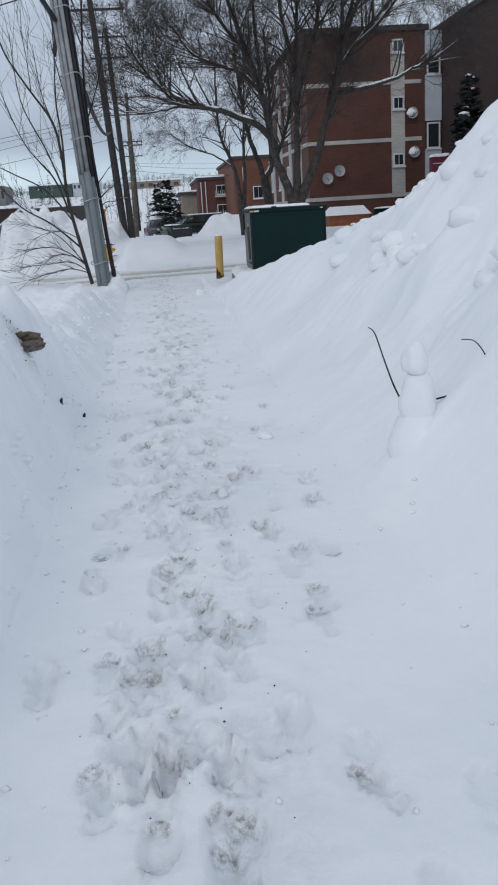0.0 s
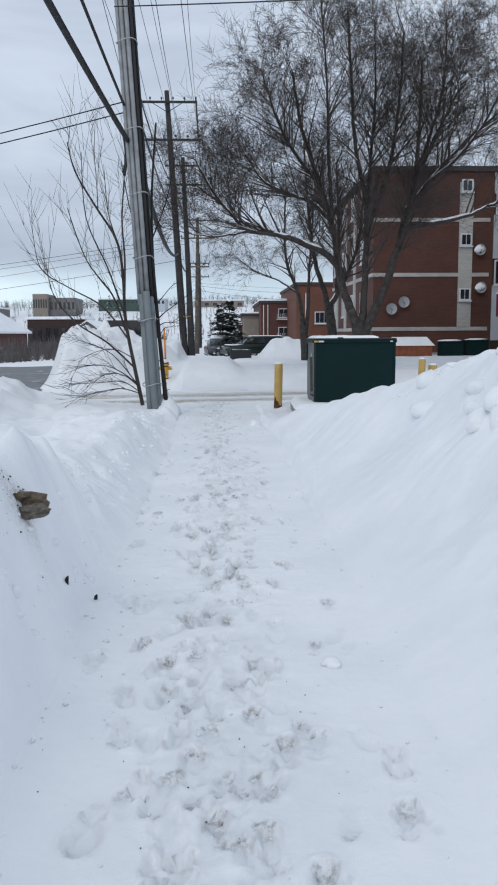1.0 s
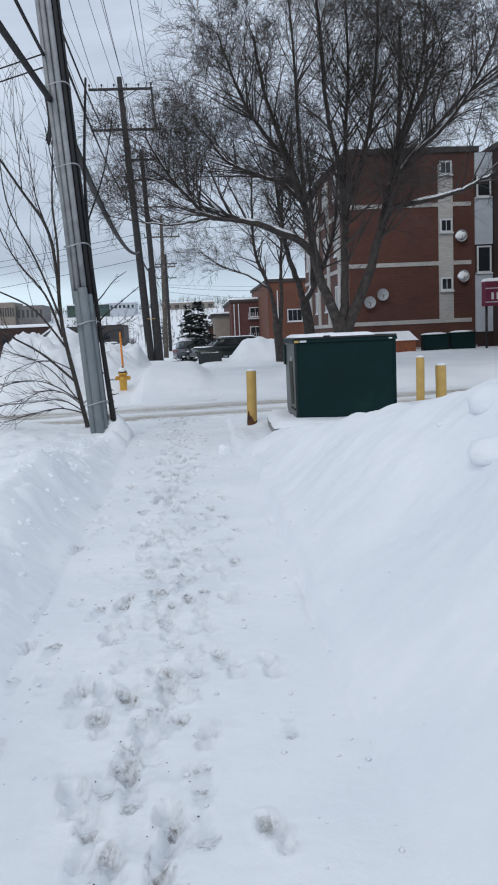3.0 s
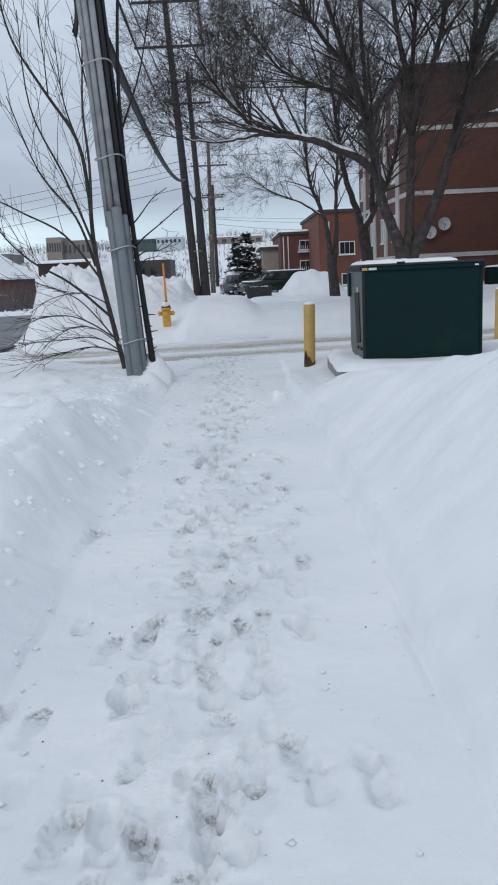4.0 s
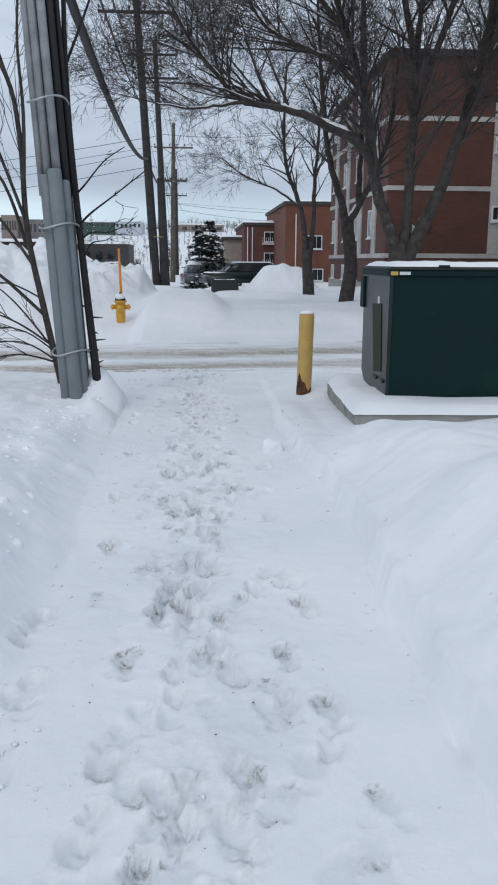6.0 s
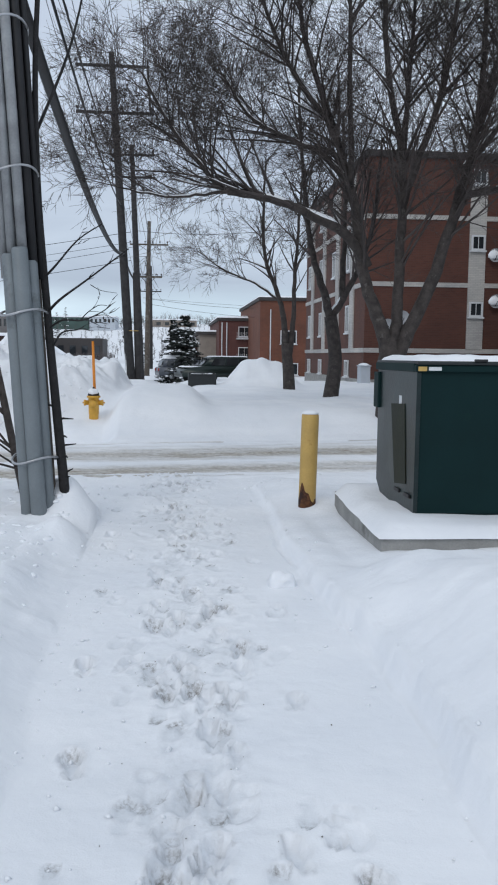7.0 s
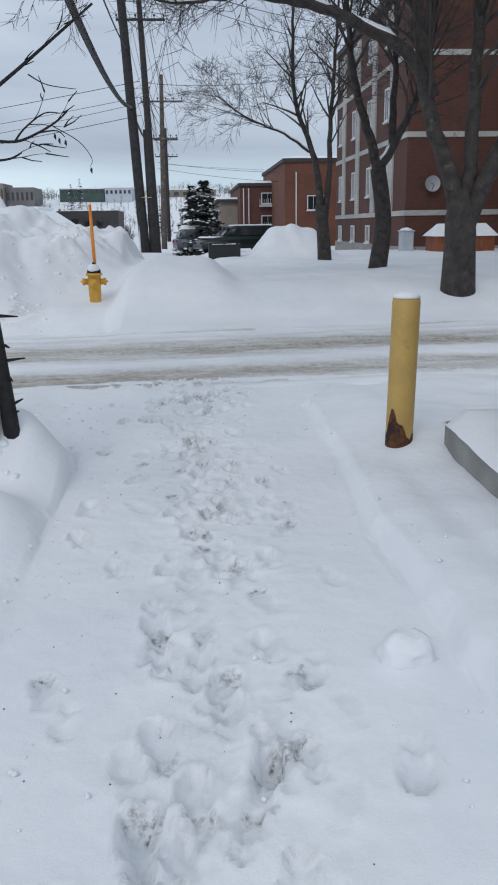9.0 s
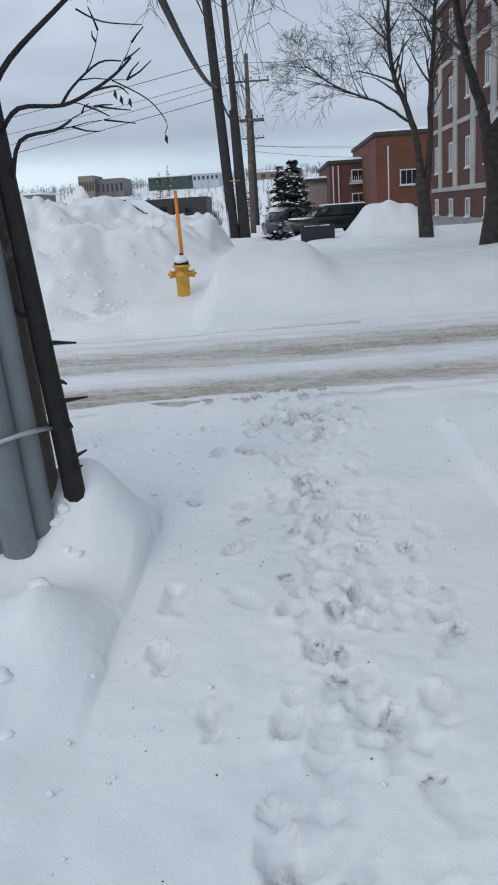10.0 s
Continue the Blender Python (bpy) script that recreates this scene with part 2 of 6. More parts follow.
BRANCH_BLACK = material("dark_wet_bark", (0.016, 0.015, 0.016), 0.85, vary=0.4, scale=12, bump=0.8, bump_scale=40)
DEAD_LEAF = material("dead_leaf", (0.03, 0.02, 0.015), 0.8, vary=0.3)
NEEDLE = material("conifer_needles", (0.016, 0.022, 0.019), 0.8, vary=0.4, scale=2, island=True)
BRICK_RED = brick_material("red_brick", (0.104, 0.038, 0.026), (0.082, 0.030, 0.021), (0.09, 0.047, 0.037))
BRICK_DARK = brick_material("brown_brick", (0.044, 0.021, 0.018), (0.034, 0.017, 0.015), (0.042, 0.026, 0.022))
BRICK_ORANGE = brick_material("orange_brick", (0.17, 0.06, 0.034), (0.14, 0.048, 0.028), (0.15, 0.08, 0.06))
BRICK_MAROON = brick_material("maroon_brick", (0.115, 0.042, 0.036), (0.095, 0.034, 0.03), (0.105, 0.055, 0.047))
BRICK_WHITE = brick_material("white_brick", (0.50, 0.49, 0.47), (0.42, 0.41, 0.40), (0.36, 0.36, 0.35))
TAN = material("tan_render", (0.25, 0.215, 0.185), 0.85, vary=0.12, scale=1.5)
GREY_WALL = material("grey_siding", (0.18, 0.17, 0.17), 0.8, vary=0.2, scale=0.5)
WHITE_TRIM = material("white_trim", (0.62, 0.64, 0.66), 0.55, vary=0.08)
PANEL_GREY = material("pale_panel", (0.46, 0.50, 0.55), 0.6, vary=0.08, scale=2)
ROOF_DARK = material("roof_edge", (0.05, 0.045, 0.045), 0.8, vary=0.2)
MAROON_SIGN = material("maroon_sign", (0.15, 0.022, 0.055), 0.5, vary=0.15)
SHED_ORANGE = material("weathered_orange_boards", (0.26, 0.085, 0.04), 0.8, vary=0.25, scale=4)
CAR_GREEN = material("dark_car_paint", (0.012, 0.022, 0.020), 0.28, 0.2, vary=0.1)
CAR_GREY = material("grey_car_paint", (0.10, 0.11, 0.13), 0.3, 0.3, vary=0.1)
CAR_RED = material("dark_red_car_paint", (0.10, 0.02, 0.02), 0.3, 0.2, vary=0.1)
TYRE = material("tyre_rubber", (0.015, 0.015, 0.016), 0.9, vary=0.2)
EARTH = material("frozen_dirt", (0.16, 0.12, 0.085), 0.95, vary=0.5, scale=20, bump=0.9, bump_scale=60, stain=(0.45, 0.42, 0.38), stain_at=0.6, stain_scale=14)
DARK_CRUMB = material("dark_crumb", (0.12, 0.105, 0.09), 0.9, vary=0.4, scale=30)
FAR_WOOD = material("far_wood", (0.13, 0.118, 0.118), 0.95, vary=0.4, scale=0.4, island=True)
LENS_RED = material("red_tail_lamp", (0.25, 0.01, 0.01), 0.25, vary=0.1)

GLASS = bpy.data.materials.new("window_glass")
GLASS.use_nodes = True
_g = GLASS.node_tree.nodes["Principled BSDF"]
_g.inputs["Base Color"].default_value = (0.02, 0.024, 0.028, 1)
_g.inputs["Roughness"].default_value = 0.06
_g.inputs["Specular IOR Level"].default_value = 0.7


# ---- helpers for meshes ----
def mesh_from(name, verts, faces, mat, smooth=False):
    me = bpy.data.meshes.new(name)
    me.from_pydata([tuple(v) for v in verts], [], faces)
    me.materials.append(mat)
    if smooth:
        me.polygons.foreach_set("use_smooth", [True] * len(me.polygons))
    me.update()
    return me


def thing(name, at, label, category, group="", kind="", turn=0.0):
    ob = new(name)
    ob.empty_display_size = 0.1
    ob.matrix_basis = pose(*at, 0, 0, turn)
    return tagged(ob, label, category, group, kind)


def child(name, me, parent, label=""):
    ob = new(name, me)
    ob.parent = parent
    if label:
        ob["label"] = label
    return ob


def part(name, bm, mat, parent, label="", smooth=False):
    me = bpy.data.meshes.new(name)
    bm.to_mesh(me)
    bm.free()
    me.materials.append(mat)
    if smooth:
        me.polygons.foreach_set("use_smooth", [True] * len(me.polygons))
    return child(name, me, parent, label)


def box(x0, x1, y0, y1, z0, z1, bevel=0.0, bm=None, segments=2):
    bm = bm or bmesh.new()
    made = bmesh.ops.create_cube(bm, size=1.0, matrix=Matrix.Translation(((x0 + x1) / 2, (y0 + y1) / 2, (z0 + z1) / 2)) @ Matrix.Diagonal((x1 - x0, y1 - y0, z1 - z0, 1)))
    if bevel:
        edges = list({e for v in made["verts"] for e in v.link_edges})
        bmesh.ops.bevel(bm, geom=edges, offset=bevel, segments=segments, affect="EDGES", profile=0.5)
    return bm


def tube_arrays(points, radii, sides=6, cap=True):
    """Vertices and faces of a tapered tube along points."""
    P = [Vector(p) for p in points]
    verts, faces = [], []
    axis = (P[-1] - P[0]).normalized()
    ref = Vector((0, 0, 1)) if abs(axis.z) < 0.8 else Vector((1, 0, 0))
    for i, p in enumerate(P):
        d = (P[min(i + 1, len(P) - 1)] - P[max(i - 1, 0)]).normalized()
        u = d.cross(ref).normalized()
        v = d.cross(u)
        for k in range(sides):
            a = 2 * math.pi * k / sides
            verts.append(p + radii[i] * (math.cos(a) * u + math.sin(a) * v))
    for i in range(len(P) - 1):
        for k in range(sides):
            a, b = i * sides + k, i * sides + (k + 1) % sides
            faces.append((a, b, b + sides, a + sides))
    if cap:
        faces.append(tuple(range(sides - 1, -1, -1)))
        faces.append(tuple(range((len(P) - 1) * sides, len(P) * sides)))
    return verts, faces


class Soup:
    """Collects many small pieces into one mesh."""

    def __init__(self):
        self.v, self.f = [], []

    def add(self, verts, faces):
        n = len(self.v)
        self.v.extend(verts)
        self.f.extend(tuple(i + n for i in f) for f in faces)
        return self

    def tube(self, points, radii, sides=6, cap=True):
        if isinstance(radii, (int, float)):
            radii = [radii] * len(points)
        return self.add(*tube_arrays(points, radii, sides, cap))

    def mesh(self, name, mat, smooth=True):
        return mesh_from(name, self.v, self.f, mat, smooth)


def rod(p0, p1, r0, r1=None, sides=12):
    return Soup().tube([p0, p1], [r0, r1 if r1 is not None else r0], sides)


def blob(at, size, rough=0.25, seed=0, detail=2):
    """An uneven clod."""
    bm = bmesh.new()
    bmesh.ops.create_icosphere(bm, subdivisions=detail, radius=1.0)
    off = Vector((seed * 3.1, seed * 1.7, seed * 0.9))
    for v in bm.verts:
        k = 1 + rough * noise.noise(v.co * 1.3 + off) + rough * 0.5 * noise.noise(v.co * 3.1 + off)
        v.co = Vector((v.co.x * size[0], v.co.y * size[1], v.co.z * size[2])) * k + Vector(at)
    return bm


def smooth(a, b, x):
    t = np.clip((x - a) / (b - a), 0.0, 1.0)
    return t * t * (3 - 2 * t)


LATTICE = np.random.RandomState(7).rand(256, 256)


def value_noise(x, y):
    xi, yi = np.floor(x).astype(int), np.floor(y).astype(int)
    u, v = x - xi, y - yi
    u, v = u * u * u * (u * (6 * u - 15) + 10), v * v * v * (v * (6 * v - 15) + 10)
    a, b = LATTICE[xi % 256, yi % 256], LATTICE[(xi + 1) % 256, yi % 256]
    c, d = LATTICE[xi % 256, (yi + 1) % 256], LATTICE[(xi + 1) % 256, (yi + 1) % 256]
    return (a * (1 - u) + b * u) * (1 - v) + (c * (1 - u) + d * u) * v - 0.5


def fbm(x, y, size, octaves=4, gain=0.5):
    total, amp = 0.0, 1.0
    c, s = math.cos(0.6), math.sin(0.6)
    x, y = x / size, y / size
    for _ in range(octaves):
        total = total + amp * value_noise(x, y)
        x, y = 2.03 * (c * x - s * y) + 17.3, 2.03 * (s * x + c * y) + 5.7
        amp *= gain
    return total


# ---- ground ----
def left_edge(y):
    return np.interp(y, [-5, 3, 7, 12, 17, 19, 22], [-0.34, -0.34, -0.30, -0.20, -0.28, -0.36, -0.9]) + 0.03 * fbm(y * 0 + 3.3, y, 1.6, 1)


def right_edge(y):
    return np.interp(y, [-5, 3, 5, 7, 10, 14, 18, 20, 22], [1.20, 1.38, 1.38, 1.32, 1.36, 1.42, 1.29, 1.36, 1.9]) + 0.03 * fbm(y * 0 + 8.1, y, 1.6, 1)


def road_near(x):
    return 21.35 + 0.10 * x + 0.22 * fbm(x, x * 0 + 1.5, 2.2, 4)


def road_far(x):
    return 25.45 + 0.06 * x + 0.25 * fbm(x, x * 0 + 9.5, 2.6, 4)


def base_height(x, y):
    """The lie of the snow without prints: trodden walk between banks, driveway, piles, lawn, valley and hill."""
    xl, xr = left_edge(y), right_edge(y)
    hl = np.interp(y, [-6, 3, 5.5, 7.2, 8.6, 10, 14, 17, 18.6, 20, 21], [1.05, 1.0, 0.92, 0.74, 0.52, 0.46, 0.38, 0.13, 0.08, 0.05, 0.0])
    hr = np.interp(y, [-6, 3, 5.0, 7.0, 8.5, 10, 11.5, 12.5, 13.5, 14.5, 16, 18, 20, 21], [2.4, 2.55, 2.65, 2.45, 1.80, 1.10, 0.66, 0.42, 0.28, 0.20, 0.16, 0.12, 0.06, 0.0])
    dl = xl - x + 0.10 * fbm(x, y, 0.9, 2) + 0.015 * fbm(x + 9, y + 4, 0.22, 2)
    dr = x - xr + 0.08 * fbm(x + 21, y + 5, 1.1, 2) + 0.012 * fbm(x + 2, y + 7, 0.18, 3) * (1 + smooth(9, 12, y))
    lump = fbm(x, y * 0.5, 0.7, 3, 0.42)
    coarse = fbm(x + 40, y + 12, 2.6, 3)
    # left bank: a steep cut edge, a crest, then rough ploughed snow
    wl = 0.40 + 0.22 * smooth(4, 9, y)
    crest = hl * (0.55 * np.clip(dl / wl, 0, 1) + 0.45 * smooth(0, wl, dl))
    outer = 0.10 + 0.12 * smooth(10, 4, y) + 0.22 * coarse
    zl = crest + (outer - crest) * smooth(0.9, 2.6, dl) + 0.28 * lump * smooth(0.05, 0.5, dl) * (0.26 + hl) + (0.04 + 0.10 * smooth(9.5, 6.5, y)) * fbm(x + 5, y * 0.6, 0.22 + 0.14 * smooth(9.5, 6.5, y), 3, 0.5) * smooth(0.02, 0.25, dl) * (0.3 + hl)
    zl = zl + 0.20 * np.exp(-(((x + 0.50) / 0.17) ** 2 + ((y - 17.2) / 0.32) ** 2)) + 0.40 * np.exp(-(((x + 0.55) / 0.25) ** 2 + ((y - 18.15) / 0.36) ** 2))
    # right mound
    wr = 0.45 + (0.95 - 0.12 * smooth(9, 7, y)) * hr
    rise = hr * (0.55 * np.clip(dr / wr, 0, 1) + 0.45 * smooth(0, wr, dr))
    step = np.interp(y, [7, 9, 11, 13, 14.5, 16, 18, 20.3, 20.8], [0.0, 0.15, 0.27, 0.30, 0.22, 0.14, 0.09, 0.06, 0.0])
    shelf = (0.72 * smooth(0.0, 0.06, dr) + 0.28 * smooth(0.04, 0.30, dr)) * (1 + 0.25 * fbm(x + 3, y, 0.5, 2))
    crease = 0.03 * np.exp(-((dr / 0.022) ** 2)) * smooth(-0.05, 0.2, fbm(x * 0.2, y + 77, 0.6, 3)) * smooth(8, 10, y) * smooth(18.5, 17, y)
    rise = rise * smooth(0.0, 0.5, dr + 0.5 * smooth(11, 8, y)) + step * shelf * smooth(2.6, 0.8, dr)
    rise = rise + 0.05 * np.maximum(0, fbm(x * 0.6, y + 15, 0.8, 2) - 0.02) * smooth(0.25, 0.6, dr) * smooth(11, 13, y)
    zr = rise + (0.5 - rise) * smooth(4.5, 8.5, dr) + (0.08 + 0.08 * hr) * fbm(x, y, 0.9, 4, 0.45) * smooth(0.1, 0.9, dr) + 0.016 * fbm(x + 31, y * 0.4, 0.22, 2) * smooth(0.05, 0.3, dr) * smooth(0.3, 1.2, hr) + 0.09 * np.clip(x - 2.9, 0, 2) * smooth(13.5, 15.5, y) * smooth(21, 19.6, y)
    zr = zr * (1 - 0.48 * smooth(1.42, 1.7, x) * smooth(3.4, 2.3, x) * smooth(15.4, 16.0, y) * smooth(18.5, 17.9, y))
    # hollows between the thrown lumps
    zl = zl - 0.08 * smooth(0.16, 0.32, fbm(x + 90, y * 0.7 + 7, 0.24, 2)) * smooth(0.08, 0.3, dl) * smooth(9.5, 7, y)
    # ridge thrown up along the street
    zl = zl + (0.42 + 0.35 * lump) * np.exp(-(((x + 4.2 + 0.3 * coarse) / 0.75) ** 2))
    clods = np.maximum(0, fbm(x + 60, y * 0.5 + 33, 0.30, 2, 0.45))
    zl = zl + 0.17 * clods * smooth(0.12, 0.4, dl) * smooth(21, 18, y) * (0.5 + 0.5 * hl)
    zr = zr + 0.16 * clods * smooth(0.6, 1.6, dr) * smooth(0.7, 1.6, hr)
    lane = 0.012 * fbm(x, y, 0.55, 3) - 0.012
    near = np.where(dl > 0, zl, np.where(dr > 0, zr, 0.0)) + lane - crease
    # beyond the driveway
    ahead = 0.46 * smooth(25.6, 28.0, y) + 0.05 * coarse
    hump = 0.34 * np.exp(-(((x - 0.25) / 0.92) ** 6)) * smooth(25.8, 29.6, y) * smooth(36, 31.5, y)
    trench = -0.22 * np.exp(-(((x - 0.4) / 0.8) ** 4)) * smooth(33, 38, y)
    clods_far = np.maximum(0, fbm(x + 60, y + 33, 0.6, 4, 0.55))
    toe = np.interp(x, [-6, -3.2, -1.9, -0.9], [26.2, 26.6, 28.2, 29.4])
    pile_top = np.interp(x, [-9, -6, -4.4, -3.2, -2.4, -0.9, -0.5], [0.1, 0.7, 1.42, 1.24, 0.86, 0.82, 0.2])
    pile = pile_top * smooth(toe - 0.2, toe + 3.0, y) * smooth(39, 32.5, y) * smooth(-0.35, -0.95, x) * (1 + 0.45 * lump + 0.35 * clods_far)
    low_left = -0.38 * smooth(-0.55, -0.95, x) * smooth(30.2, 27.6, y)
    heap = 0.86 * np.exp(-(((x - 3.85) / 1.15) ** 4)) * np.exp(-(((y - 41.3) / 1.4) ** 2)) * (1 + 0.35 * lump)
    ahead = ahead + hump + trench + pile + low_left + heap + 0.05 * lump
    z = near * (1 - smooth(road_near(x) - 0.9, road_near(x) + 0.2, y)) + ahead * smooth(road_far(x) - 0.25, road_far(x) + 0.8, y)
    # street on the far left, falling ground, and the hill across the valley
    street = smooth(-4.3, -5.3, x + 0.35 * fbm(x * 0, y, 3, 3)) * (smooth(-24.5, -13.5, x)) * smooth(64, 52, y)
    z = z * (1 - street) - 0.10 * street
    z = z - 0.6 * smooth(44, 66, y) - 1.0 * smooth(-6, -24, x) * smooth(25, 90, y)
    hill = smooth(150, 420, y)
    z = z + hill * (15.0 + 3.0 * fbm(x, y, 90, 3))
    return z


def prints():
    """Boot prints: place, heading, size and depth, mostly along the middle of the walk."""
    rng = random.Random(11)
    out = []
    for _ in range(700):
        y = rng.uniform(1.2, 22.0)
        mid = np.interp(y, [1, 6, 10, 14, 20], [0.40, 0.42, 0.50, 0.50, 0.52])
        if rng.random() < 0.80:
            x = rng.gauss(mid, 0.20)
        else:
            x = rng.uniform(-0.25, 1.15)
        if not -0.32 < x < 1.25:
            continue
        head = rng.gauss(0, 0.22) + (math.pi if rng.random() < 0.35 else 0)
        out.append((x, y, head, rng.uniform(0.62, 0.92), rng.choice((0.006, 0.011, 0.017, 0.025, 0.036)), rng.random()))
    return out


def spread(parts):
    """Grid lines with a chosen step in each stretch."""
    line = [parts[0][0]]
    for start, stop, step0, step1 in parts:
        step = step0
        while line[-1] < stop - 1e-6:
            f = (line[-1] - start) / (stop - start)
            step = step0 * (step1 / step0) ** f
            line.append(min(line[-1] + step, stop))
    return np.array(line)


GX = spread([(-420, -60, 40, 14), (-60, -14, 6, 0.9), (-14, -5.5, 0.5, 0.22), (-5.5, -2.2, 0.10, 0.05), (-2.2, -1.4, 0.045, 0.03), (-1.4, -0.4, 0.028, 0.018), (-0.4, 1.25, 0.018, 0.018), (1.25, 1.7, 0.02, 0.03), (1.7, 3.6, 0.03, 0.04), (3.6, 4.2, 0.05, 0.1), (4.2, 12, 0.12, 0.7), (12, 60, 1.2, 10), (60, 420, 14, 45)])
GY = spread([(-14, -1, 1.4, 0.3), (-1, 1.6, 0.12, 0.019), (1.6, 22.0, 0.019, 0.019), (22.0, 22.2, 0.02, 0.05), (22.2, 26.6, 0.03, 0.03), (26.6, 33, 0.04, 0.08), (33, 46, 0.12, 0.3), (46, 110, 0.6, 4.0), (110, 700, 6, 40)])
XX, YY = np.meshgrid(GX, GY, indexing="ij")
ZZ = base_height(XX, YY)
PACKED_SHADE, GRIT_SHADE = np.zeros_like(ZZ), np.zeros_like(ZZ)
for px, py, head, size, depth, luck in prints():
    i0, i1 = np.searchsorted(GX, [px - 0.24, px + 0.24])
    j0, j1 = np.searchsorted(GY, [py - 0.24, py + 0.24])
    dx, dy = XX[i0:i1, j0:j1] - px, YY[i0:i1, j0:j1] - py
    ca, sa = math.cos(head), math.sin(head)
    u, v = (dx * ca + dy * sa) / size, (-dx * sa + dy * ca) / size
    edge = 0.15 * fbm(dx + px * 7, dy + py * 7, 0.07, 2)
    sole = np.sqrt((u / 0.052) ** 2 + ((v - 0.035) / 0.105) ** 2) + edge
    heel = np.sqrt((u / 0.040) ** 2 + ((v + 0.115) / 0.045) ** 2) + edge
    r = np.minimum(sole, heel)
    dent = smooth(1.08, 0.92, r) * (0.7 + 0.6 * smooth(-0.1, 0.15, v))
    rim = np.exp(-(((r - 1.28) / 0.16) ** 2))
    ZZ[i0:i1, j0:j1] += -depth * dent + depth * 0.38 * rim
    # shade of the dent put into the colour, along with its packed snow
    PACKED_SHADE[i0:i1, j0:j1] = np.maximum(PACKED_SHADE[i0:i1, j0:j1], dent * (0.10 + 0.34 * luck))
    # dark crescents at the toe: painted crevice shade mixed with grit
    GRIT_SHADE[i0:i1, j0:j1] = np.maximum(GRIT_SHADE[i0:i1, j0:j1], (luck > 0.55) * np.exp(-(((r - 0.95) / 0.10) ** 2)) * smooth(0.05, 0.11, v))
    GRIT_SHADE[i0:i1, j0:j1] = np.maximum(GRIT_SHADE[i0:i1, j0:j1], smooth(0.0, 0.12, v) * dent * max(0.0, luck - 0.5) * 1.3)
# heaped foot of the snow figure
ZZ += 0.09 * np.exp(-(((XX - 1.70) / 0.20) ** 2 + ((YY - 4.0) / 0.20) ** 2))
# crumbly surface on the walk and the cut edges
on_walk = smooth(left_edge(YY) - 0.3, left_edge(YY) + 0.1, XX) * smooth(right_edge(YY) + 0.2, right_edge(YY) - 0.2, XX) * smooth(23, 21.5, YY)
lane_mid = np.exp(-(((XX - 0.48) / 0.38) ** 2)) * on_walk
near_cut = np.exp(-(((XX - left_edge(YY) + 0.15) / 0.22) ** 2)) * smooth(22, 20, YY)
crumb = fbm(XX, YY, 0.11, 3, 0.6)
ZZ += (0.003 * on_walk + 0.009 * lane_mid) * crumb + 0.015 * near_cut * fbm(XX, YY * 0.45, 0.17, 2)
ZZ += 0.05 * np.maximum(0, fbm(XX + 3, YY * 0.5 + 8, 0.24, 2) - 0.12) * np.where(XX < left_edge(YY), 1.0, 0.0) * smooth(1.2, 0.3, -XX - 0.3) * smooth(21, 18, YY)
ON_ROAD = smooth(road_near(XX) - 0.25, road_near(XX) + 0.25, YY) * smooth(road_far(XX) + 0.3, road_far(XX) - 0.2, YY) * smooth(-7, -4, XX)
ZZ -= 0.05 * ON_ROAD
PACKED_SHADE = np.maximum(PACKED_SHADE, 0.26 * lane_mid * smooth(0.0, 0.25, fbm(XX, YY, 0.35, 4)))
GRIT_SHADE = np.maximum(GRIT_SHADE, 0.07 * lane_mid * smooth(0.15, 0.42, fbm(XX + 9, YY + 31, 0.5, 4)))
spots = 0.5 * np.exp(-(((XX + 0.66) / 0.12) ** 2 + ((YY - 5.86) / 0.14) ** 2)) + 0.6 * np.exp(-(((XX + 2.6) / 0.5) ** 2 + ((YY - 27.6) / 0.5) ** 2)) * (fbm(XX, YY, 0.3, 3) > 0.1)
GRIT_SHADE = np.clip(np.maximum(GRIT_SHADE, spots), 0, 1)


def grid_mesh(name, X, Y, Z, mat):
    nx, ny = X.shape
    me = bpy.data.meshes.new(name)
    co = np.stack([X, Y, Z], -1).reshape(-1, 3)
    idx = np.arange(nx * ny).reshape(nx, ny)
    quads = np.stack([idx[:-1, :-1], idx[1:, :-1], idx[1:, 1:], idx[:-1, 1:]], -1).reshape(-1, 4)
    me.vertices.add(len(co))
    me.vertices.foreach_set("co", co.astype(np.float32).ravel())
    me.loops.add(quads.size)
    me.loops.foreach_set("vertex_index", quads.astype(np.int32).ravel())
    me.polygons.add(len(quads))
    me.polygons.foreach_set("loop_start", np.arange(0, quads.size, 4, dtype=np.int32))
    me.polygons.foreach_set("use_smooth", np.ones(len(quads), dtype=bool))
    me.materials.append(mat)
    me.update(calc_edges=True)
    me.validate()
    return me


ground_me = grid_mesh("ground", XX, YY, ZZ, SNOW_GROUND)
grit_shade_layer = ground_me.attributes.new("grit", "FLOAT_COLOR", "POINT")
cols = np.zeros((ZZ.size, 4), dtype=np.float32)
# red: packed snow and dent shade; green: grit and toe shade
cols[:, 0], cols[:, 1], cols[:, 3] = PACKED_SHADE.ravel(), GRIT_SHADE.ravel(), 1
grit_shade_layer.data.foreach_set("color", cols.ravel())
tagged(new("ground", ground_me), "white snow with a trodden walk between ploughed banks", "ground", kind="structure")


